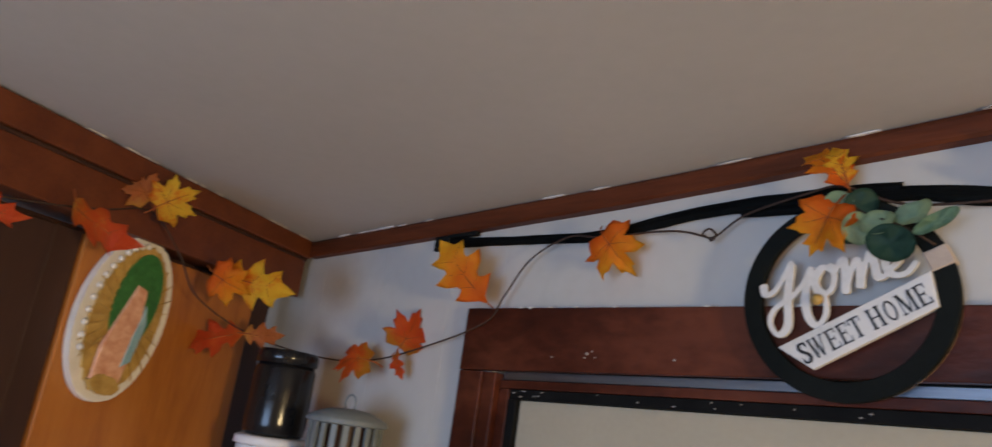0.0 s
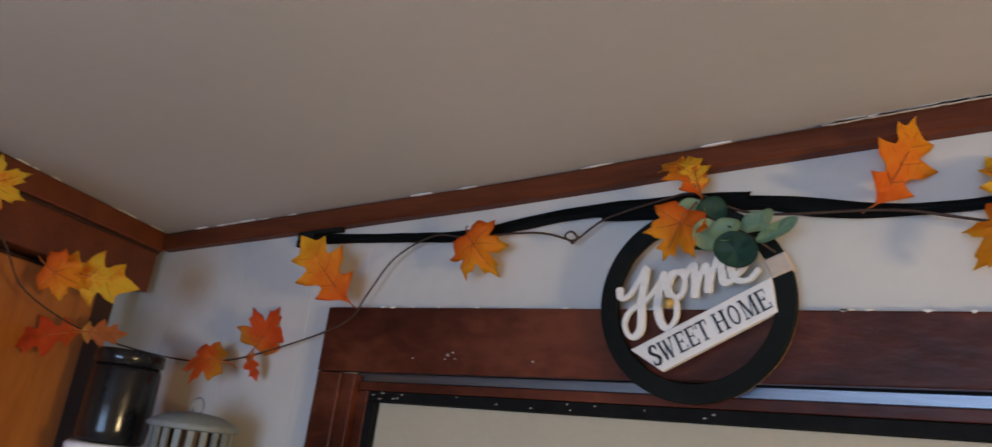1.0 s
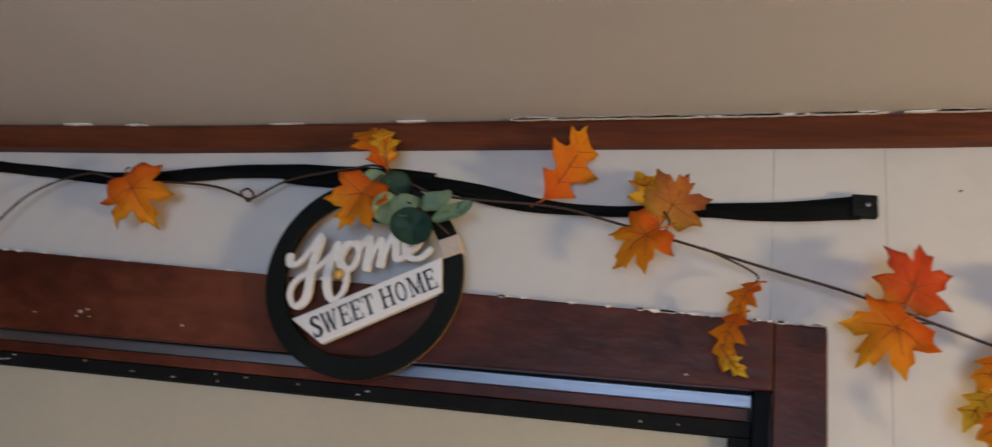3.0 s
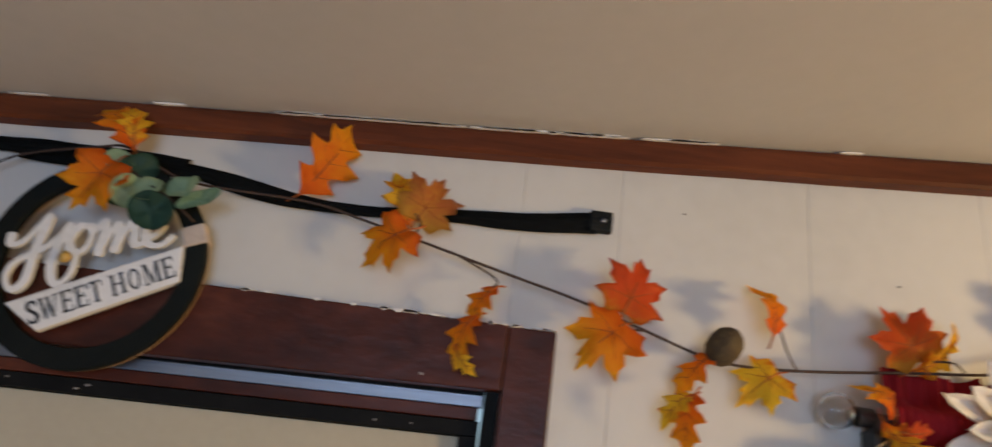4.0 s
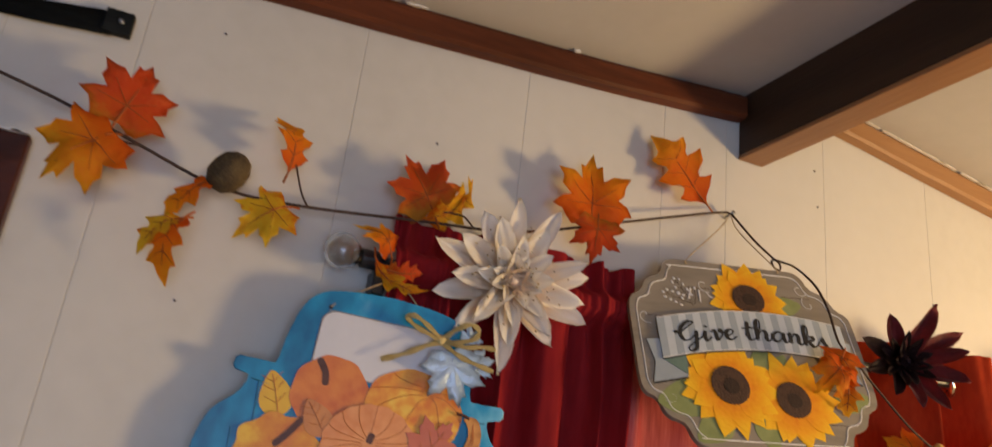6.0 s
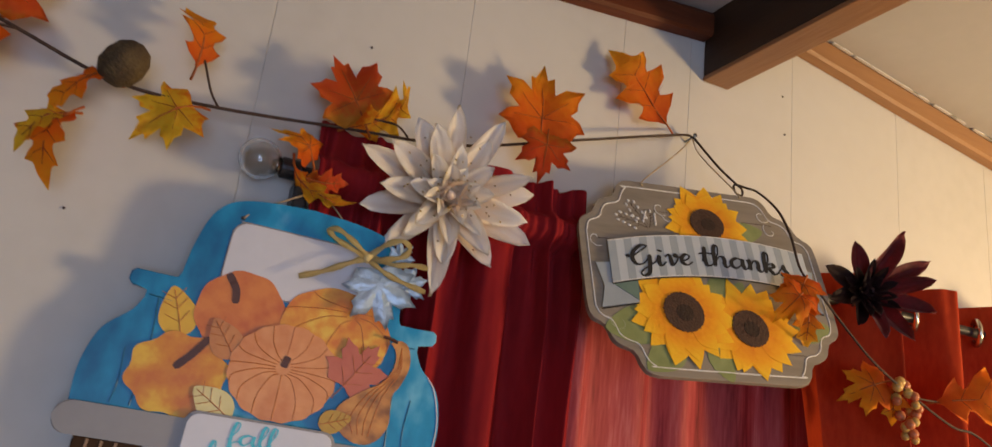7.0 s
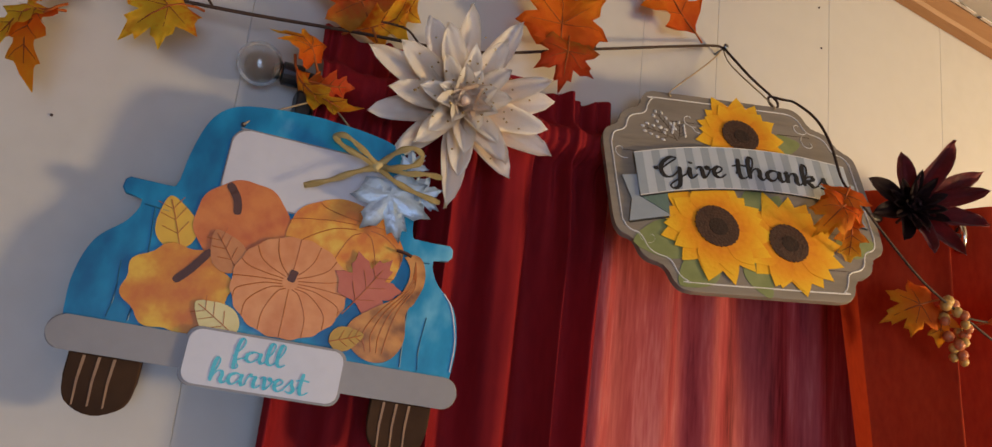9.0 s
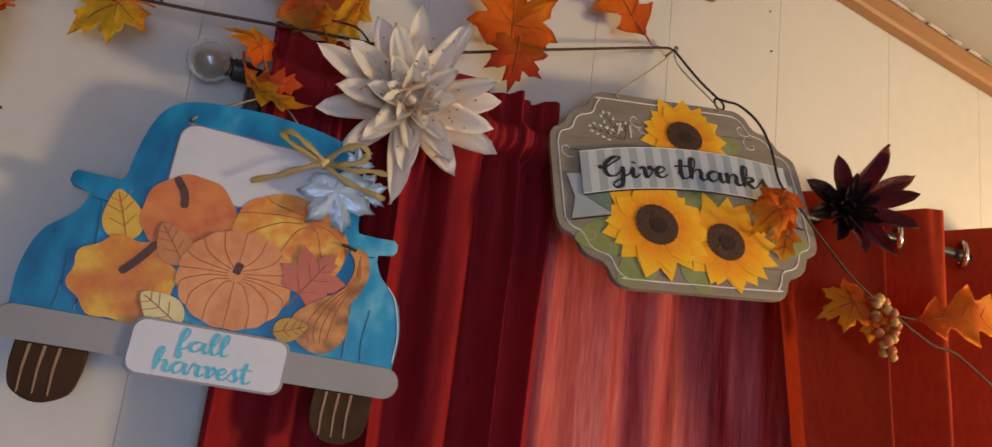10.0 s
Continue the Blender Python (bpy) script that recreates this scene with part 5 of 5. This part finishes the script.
for cx, cz, way, size in ((-0.100, -0.068, 190, 0.070), (-0.070, -0.100, 215, 0.058), (-0.006, -0.103, 290, 0.046), (0.064, 0.068, 10, 0.044), (0.008, -0.014, 75, 0.046), (0.030, -0.020, 60, 0.04), (0.116, -0.055, 10, 0.05)):
    lf = [(x * size, (z - 0.5) * size) for x, z in [(0, 0), (0.22, 0.15), (0.32, 0.4), (0.24, 0.7), (0, 1.0), (-0.24, 0.7), (-0.32, 0.4), (-0.22, 0.15)]]
    part("painted_leaf", prism(B(), spline(lf + [lf[0]], 3)[:-1], -0.0040, -0.0034, 0.0001), M_GREENL, board, at=pose(cx, 0, cz, 0, 90 - way, 0))
sunflower(0.011, 0.072, 0.054, 0.0225, -0.0046, 11, 0.95)
sunflower(0.036, -0.061, 0.061, 0.0225, -0.0046, 12)
sunflower(-0.042, -0.049, 0.063, 0.0245, -0.0056, 13)


# striped banner: an arched band of upright stripes, with folded tails
def arch(x):
    return 0.0255 + 0.018 * x - 0.95 * (x - 0.02) ** 2


nb = 26
for k in range(nb):
    x0, x1 = -0.121 + 0.250 * k / nb, -0.121 + 0.250 * (k + 1) / nb
    part("banner_stripe", prism(B(), [(x0, arch(x0) - 0.0265), (x1, arch(x1) - 0.0265), (x1, arch(x1) + 0.0265), (x0, arch(x0) + 0.0265)], -0.0082, -0.0070), (M_STRIPE, M_STRIPE2)[k % 2], board)
for e, mat, r in ((0.0262, M_LINEW, 0.0006), (-0.0262, M_LINEW, 0.0006), (-0.0278, M_INK, 0.0008)):
    part("banner_edge", line(B(), [(x, arch(x) + e) for x in (-0.121, -0.08, -0.04, 0.0, 0.04, 0.08, 0.129)], -0.0079, r), mat, board)
for s in (-1, 1):
    zt = -0.006 if s < 0 else 0.012
    part("banner_tail", prism(B(), [(0.092 * s, zt - 0.036), (0.136 * s, zt - 0.046), (0.130 * s, zt - 0.020), (0.137 * s, zt + 0.008), (0.092 * s, zt + 0.014)], -0.0062, -0.0052), M_STRIPE, board)
    part("tail_edge", line(B(), [(0.093 * s, zt - 0.0375), (0.136 * s, zt - 0.0475)], -0.0058, 0.0009), M_INK, board)
    part("banner_fold", prism(B(), [(0.092 * s, zt - 0.034), (0.121 * s, zt - 0.016), (0.121 * s, zt - 0.010), (0.090 * s, zt - 0.004)], -0.0069, -0.0064), M_FOLD, board)
script("Give", -0.096, -0.021, 0.0135, 0.0050, -0.0088, M_INK, board, lambda x: arch(x) - 0.0130)
script("thanks", -0.009, 0.104, 0.0135, 0.0050, -0.0088, M_INK, board, lambda x: arch(x) - 0.0130)
# white berry sprig and curls
bm, stems = B(), B()
for ax, az, way, size in ((-0.066, 0.056, 118, 0.040), (-0.068, 0.058, 160, 0.036), (-0.064, 0.058, 80, 0.022)):
    d = Vector((math.cos(radians(way)), 0, math.sin(radians(way))))
    n = Vector((-d.z, 0, d.x))
    line(stems, [(ax, az), (ax + d.x * size * 0.5 + 0.001, az + d.z * size * 0.5), (ax + d.x * size, az + d.z * size)], -0.0034, 0.0004)
    for k in range(4):
        for side in (-1, 1):
            c = Vector((ax, -0.0036, az)) + d * size * (0.35 + 0.2 * k) + n * side * (0.0075 - 0.0006 * k)
            line(stems, [(c.x - n.x * side * 0.006 - d.x * 0.004, c.z - n.z * side * 0.006 - d.z * 0.004), (c.x - n.x * side * 0.002, c.z - n.z * side * 0.002), (c.x, c.z)], -0.0034, 0.0003)
            lathe(bm, [(0.0002, -0.0026), (0.0015, -0.0008), (0.0012, 0.001), (0.0002, 0.0024)], 8, d, c)
    lathe(bm, [(0.0002, -0.0026), (0.0015, -0.0008), (0.0012, 0.001), (0.0002, 0.0024)], 8, d, Vector((ax, -0.0036, az)) + d * (size + 0.002))
part("berry_sprig", bm, M_LINEW, board, "white painted berry sprig")
part("sprig_stem", stems, M_TYRE, board)
for cx, cz, s, turn in ((-0.046, 0.088, 1, 0.0), (-0.034, 0.078, -1, 1.0), (0.098, 0.074, -1, 2.0), (0.090, 0.096, 1, 0.5), (-0.132, 0.036, 1, 0.0), (-0.116, -0.066, -1, 1.2)):
    bm = B()
    line(bm, [(cx + s * 0.0022 * t * math.cos(t + turn), cz + 0.0022 * t * math.sin(t + turn)) for t in (0.6, 1.4, 2.2, 3.0, 3.8, 4.6, 5.2)], -0.0036, 0.0005)
    part("curl", bm, M_LINEW, board)
top = BD.inverted()
nail = top @ Vector((1.983, -0.014, 2.256))
for s in (-1, 1):
    part("twine", tube(B(), smooth_path([(s * 0.064, -0.004, 0.117), (s * 0.062, -0.006, 0.125), tuple((Vector((s * 0.03, -0.004, 0.15)) * 0.5 + nail * 0.5)), tuple(nail)], 4), 0.0009), M_TWINE, board, smooth=True)
nl = holder("nail", Matrix(), "small steel nail in the wall holding the board", "nail")
part("shank", lathe(B(), [(0.0014, 0), (0.0014, 0.020), (0.0032, 0.0202), (0.0032, 0.0216)], 10, Vector((0, -1, 0.15)).normalized(), Vector((1.983, 0.001, 2.254))), M_STEEL, nl, smooth=True)


# ---- curtains, rod and window ----
M_CRIM = surf("crimson_satin", [(0.13, 0.005, 0.008), (0.26, 0.013, 0.017)], 10, 160, 0.8, 0.03, spec=0.1, stretch=(1, 1, 0.25))
M_SHEER = surf("rose_red_sheer", [(0.20, 0.012, 0.018), (0.46, 0.050, 0.056), (0.60, 0.10, 0.10), (0.76, 0.22, 0.21)], 12, 90, 0.6, 0.04, stretch=(3.5, 1, 0.3), spread=0.36, through_light=0.45)
M_RUST = surf("rust_satin", [(0.25, 0.020, 0.007), (0.58, 0.075, 0.020)], 9, 160, 0.8, 0.04, spec=0.08, stretch=(1, 1, 0.4), through_light=0.30)
M_IRON = surf("black_iron", [(0.012, 0.012, 0.013), (0.03, 0.03, 0.032)], 30, 200, 0.35, 0.08)
M_CHROME = surf("antique_nickel", [(0.40, 0.38, 0.34), (0.62, 0.58, 0.52)], 30, 160, 0.22, 0.03, metal=1.0)
ROD_Y, ROD_Z = -0.023, 2.081


def cloth(name, mat, label, x0, x1, z_top, z_bot, folds, depth, y0, pinch=None, spread=0.0, seed=0, ruffle=0.0, nx=200, nz=84, wander=1.0, phase=0.0, lean=0.0):
    """A hanging curtain: upright folds, deeper and straighter below, gathered at the rod where pinch is given."""
    ob = holder(name, Matrix(), label, "curtain", "window curtains")
    bm, rows = B(), []
    for j in range(nz + 1):
        v = (j / nz) ** 2
        z = z_top + (z_bot - z_top) * v
        row = []
        for i in range(nx + 1):
            u = i / nx
            w = u + 0.012 * noise.noise(Vector((u * 6, v * 1.5, seed)))
            x = x0 + (x1 - x0) * w + spread * (u - 0.5) * v + lean * v * (1 - u) ** 2
            ph = phase + 2 * math.pi * folds * (u + wander * 0.11 * noise.noise(Vector((u * 3.1, v * 0.9, seed + 3))) + 0.02 * noise.noise(Vector((u * 11, v * 2, seed + 5))))
            amp = depth * (0.72 + 0.75 * wander * noise.noise(Vector((u * 7, 0, seed + 9))))
            if not pinch and not lean:
                amp *= min(1.0, 10 * u)
            if pinch:
                amp *= 0.42 + 0.58 * min(1.0, (z_top - z) / 0.16)
            near = math.exp(-((z - ROD_Z) / 0.017) ** 4) if pinch else 0
            y = y0 - amp * (0.5 + 0.5 * math.sin(ph)) * (1 - 0.6 * near) - 0.033 * near - 0.35 * amp * math.sin(2.7 * ph + 1) * max(0.0, 1 - 7 * v) * ((1 - near) if pinch else 0.3)
            if pinch:
                y -= 0.0022 * math.sin(4.3 * ph + 3 * noise.noise(Vector((u * 9, 0, seed)))) * math.exp(-((z - ROD_Z + 0.03) / 0.05) ** 2)
            zz = z + ruffle * (1 if j == 0 else 0.4 if j == 1 else 0) * (math.sin(ph * 1.0 + 0.6) + 0.6 * noise.noise(Vector((u * 12, 0, seed))))
            row.append(bm.verts.new((x + 0.15 * amp * math.cos(ph), min(y, -0.004), zz)))
        rows.append(row)
    for a, b in zip(rows, rows[1:]):
        for i in range(nx):
            bm.faces.new((a[i], a[i + 1], b[i + 1], b[i]))
    part("cloth", bm, mat, ob, smooth=True)
    return ob


c1 = cloth("curtain", M_CRIM, "gathered crimson satin curtain with a ruffled rod pocket", 1.512, 1.824, 2.136, 0.45, 6.4, 0.040, -0.014, True, 0.03, 1, 0.003)
c2 = cloth("curtain", M_SHEER, "sheer rose-red curtain with fine streaks, lit from behind", 1.796, 2.30, 2.050, 0.45, 6, 0.018, -0.006, None, 0.0, 4)
c3 = cloth("curtain", M_RUST, "rust-orange satin curtain hung on metal grommets", 2.094, 2.83, 2.104, 0.45, 5.66, 0.105, -0.050, None, 0.0, 8, 0.003, wander=0.10, phase=-9.95, lean=0.30)
for x, y, turn in ((2.300, -0.088, 48), (2.432, -0.088, 48), (2.562, -0.088, 48), (2.692, -0.088, 48)):
    bm = tube(B(), [(0.017 * math.cos(a), 0, 0.017 * math.sin(a)) for a in (2 * math.pi * k / 28 for k in range(29))], 0.0036, 8)
    part("grommet", bm, M_CHROME, c3, "antique nickel grommet", smooth=True, at=pose(x, y, 2.068, 0, 0, turn))
rod = holder("curtain_rod", Matrix(), "thin black iron curtain rod with a clear faceted glass finial", "curtain rod")
part("pole", tube(B(), [(1.494, ROD_Y, ROD_Z), (1.83, -0.024, 2.078), (2.15, -0.070, 2.070), (2.4, -0.086, 2.068), (2.95, -0.088, 2.068)], 0.0065, 16), M_IRON, rod, smooth=True)
part("end_collar", tube(B(), [(1.484, ROD_Y, ROD_Z), (1.502, ROD_Y, ROD_Z)], 0.0105, 18), M_IRON, rod, smooth=False)
br = part("bracket", box(B(), (1.499, -0.030, 2.044), (1.513, -0.001, 2.070), 0.002), M_IRON, rod)
part("bracket_cup", tube(B(), [(1.500, ROD_Y, ROD_Z - 0.010 + 0.0001), (1.512, ROD_Y, ROD_Z - 0.010)], 0.010, 14), M_IRON, rod, smooth=True)
part("bracket", box(B(), (2.86, -0.085, 2.040), (2.875, -0.001, 2.058), 0.002), M_IRON, rod)
M_GLASS = bpy.data.materials.new("clear_glass")
M_GLASS.use_nodes = True
g = M_GLASS.node_tree.nodes["Principled BSDF"]
g.inputs["Transmission Weight"].default_value, g.inputs["Roughness"].default_value, g.inputs["IOR"].default_value = 1.0, 0.02, 1.45
g.inputs["Base Color"].default_value = (0.93, 0.95, 0.96, 1)
finial_mesh = B()
lathe(finial_mesh, [(0.020 * math.sin(math.pi * k / 14), -0.020 * math.cos(math.pi * k / 14)) for k in range(15)], 24, Vector((1, 0, 0)))
inner = bmesh.ops.duplicate(finial_mesh, geom=finial_mesh.faces[:])["geom"]
for v in [q for q in inner if isinstance(q, bmesh.types.BMVert)]:
    v.co *= 0.86
ball = part("finial", finial_mesh, M_GLASS, rod, "clear hollow glass ball", smooth=True, at=pose(1.464, ROD_Y, ROD_Z + 0.003))
for p in ball.data.polygons:
    if p.center.length < 0.0185:
        p.flip()
part("finial_neck", tube(B(), [(1.476, ROD_Y, ROD_Z), (1.4838, ROD_Y, ROD_Z)], [0.006, 0.009], 14), M_CHROME, rod, smooth=True)

win = holder("window_1", Matrix(), "white-framed window hidden behind the curtains", "window", kind="structure")
M_WFRAME = surf("white_window_paint", [(0.62, 0.61, 0.58), (0.74, 0.73, 0.70)], 10, 90, 0.5, 0.08)
for a, b in (((1.666, 0.9), (1.706, 1.98)), ((2.358, 0.9), (2.398, 1.98)), ((1.7065, 1.94), (2.3575, 1.98)), ((1.7065, 0.9), (2.3575, 0.94)), ((1.7065, 1.42), (2.3575, 1.45))):
    part("window_frame", box(B(), (a[0], 0.04, a[1]), (b[0], 0.08, b[1]), 0.002), M_WFRAME, win)
pane = part("pane", box(B(), (1.706, 0.058, 0.94), (2.358, 0.062, 1.94)), M_GLASS, win)
pane.visible_shadow = False
part("window_sill", box(B(), (1.62, -0.03, 0.87), (2.44, 0.12, 0.8985), 0.003), M_WFRAME, win)

# ---- cloth flowers ----
def petal_mesh(bm, m, length, width, cup, tip_curl, twist=0.0):
    """A pointed cloth petal, creased along its middle, with edges that roll in."""
    rows = []
    for j in range(10):
        t = j / 9
        w = width * (1.75 * (t + 0.02) ** 0.62 * max(0.0, 1 - t) ** 0.62 + 0.05 * (1 - t))
        row = []
        for k in range(7):
            f = (k - 3) / 3
            y = cup * abs(f) ** 1.3 * w + tip_curl * t * t * length - 0.10 * w * math.cos(f * 5.0) + 0.05 * length * noise.noise(Vector((f + length * 90, t * 3, width * 200)))
            x = f * w * (1 - 0.12 * cup * abs(f))
            row.append(bm.verts.new(m @ Vector((x * math.cos(twist * t) - y * math.sin(twist * t), -y, t * length))))
        rows.append(row)
    for a, b in zip(rows, rows[1:]):
        for k in range(6):
            bm.faces.new((a[k], a[k + 1], b[k + 1], b[k]))


def flower(name, at, face, label, petals, mats, core_mat):
    """A cloth bloom facing -y of its own frame; petals: way, length, width, lift out of the plane, cup, curl, twist, height, colour."""
    ob = holder(name, Matrix.Translation(at) @ face, label, "artificial flower")
    for way, length, width, lift, cup, curl, twist, rise, mi in petals:
        bm = B()
        petal_mesh(bm, Matrix(), length, width, cup, curl, twist)
        bmesh.ops.solidify(bm, geom=bm.faces[:], thickness=0.0007)
        part("petal", bm, mats[mi], ob, smooth=True, at=pose(0, -rise, 0, 0, way, 0) @ pose(0, 0, 0, lift, 0, 0))
    bm = lathe(B(), [(0.001, 0.0), (0.008, 0.006), (0.009, 0.014), (0.005, 0.022), (0.001, 0.024)], 14, Vector((0, -1, 0)))
    part("flower_core", bm, core_mat, ob, smooth=True)
    part("flower_stem", tube(B(), [(0, 0.0, 0), (0.002, 0.012, -0.004), (0.004, 0.030, -0.006)], 0.002), M_VINE, ob, smooth=True)
    return ob


def whorls(layers, seed):
    """Petals in rings: count, length, width, lift, cup, curl, colour."""
    rng = random.Random(seed)
    out = []
    for li, (count, length, width, lift, cup, curl, mi) in enumerate(layers):
        for k in range(count):
            out.append((360 * (k + 0.5 * (li % 2)) / count + rng.uniform(-9, 9), length * rng.uniform(0.84, 1.08), width * rng.uniform(0.85, 1.15), lift + rng.uniform(-6, 9), cup, curl * rng.uniform(0.2, 1.8), rng.uniform(-0.5, 0.5), 0.0018 * li, mi))
    return out


M_PETAL = graded("ivory_satin_petal", [(0.90, 0.62, 0.38), (0.93, 0.78, 0.60), (0.94, 0.88, 0.79), (0.95, 0.93, 0.90)], "Z", 30, 0.18, 0.36, through_light=0.15)
M_PETAL2 = graded("blush_satin_petal", [(0.84, 0.52, 0.32), (0.90, 0.70, 0.52), (0.92, 0.82, 0.70)], "Z", 30, 0.2, 0.36, through_light=0.15)
M_GLIT = surf("gold_glitter", [(0.45, 0.30, 0.08), (0.80, 0.62, 0.28)], 90, 500, 0.25, 0.8, metal=0.9)
M_WINE = surf("wine_velvet_petal", [(0.06, 0.005, 0.008), (0.17, 0.011, 0.016), (0.30, 0.022, 0.028)], 24, 240, 0.62, 0.15, sheen=0.25, through_light=0.08)
M_WINE2 = surf("black_wine_petal", [(0.012, 0.003, 0.004), (0.03, 0.005, 0.007)], 40, 240, 0.7, 0.2)
dahlia = flower("dahlia", (1.640, -0.062, 2.078), pose(0, 0, 0, 6, 0, -7), "large ivory satin dahlia with gold glitter tips", whorls([
    (10, 0.096, 0.0175, 4, 0.35, 0.05, 0), (9, 0.082, 0.0165, 16, 0.40, 0.05, 0), (8, 0.060, 0.014, 30, 0.5, 0.02, 0), (8, 0.044, 0.012, 46, 0.6, -0.05, 0), (9, 0.029, 0.013, 58, 0.9, -0.25, 1), (8, 0.021, 0.012, 70, 1.0, -0.4, 1), (6, 0.016, 0.010, 80, 1.1, -0.5, 1)], 3), [M_PETAL, M_PETAL2], M_PETAL2)
rng = random.Random(8)
for k in range(46):
    a, r = rng.uniform(0, 2 * math.pi), rng.uniform(0.012, 0.062)
    c = Vector((r * math.cos(a), -0.034 + 0.25 * (r - 0.02) + rng.uniform(-0.003, 0.003), r * math.sin(a)))
    part("glitter", lathe(B(), [(0.0003, -0.0009), (0.0012, 0), (0.0003, 0.0009)], 5, base=c), M_GLIT, dahlia)
wine = [(-14, 0.062, 0.015, 12, 0.5, 0.05, 0.2, 0.004, 0), (24, 0.084, 0.016, 14, 0.8, 0.10, -0.4, 0.006, 0), (60, 0.086, 0.015, 8, 0.5, 0.04, 0.3, 0.004, 0), (76, 0.074, 0.014, 22, 0.6, 0.06, -0.3, 0.008, 0), (108, 0.076, 0.016, 10, 0.6, 0.10, 0.5, 0.004, 0),
        (142, 0.074, 0.015, 16, 0.7, 0.12, -0.4, 0.004, 0), (172, 0.062, 0.013, 20, 0.6, 0.10, 0.3, 0.004, 0), (-66, 0.060, 0.015, 14, 0.5, 0.06, 0.2, 0.004, 1), (-110, 0.056, 0.014, 16, 0.5, 0.06, -0.2, 0.004, 1), (205, 0.052, 0.013, 18, 0.5, 0.08, 0.3, 0.004, 1)]
flower("wine_flower", (2.140, -0.138, 2.064), pose(0, 0, 0, -4, 0, -24), "dark wine-red velvet poinsettia-like flower", wine + whorls([(11, 0.044, 0.008, 38, 0.5, 0.05, 1), (12, 0.034, 0.006, 58, 0.5, 0.0, 1), (9, 0.026, 0.005, 74, 0.5, 0.0, 1)], 6), [M_WINE, M_WINE2], M_WINE2)
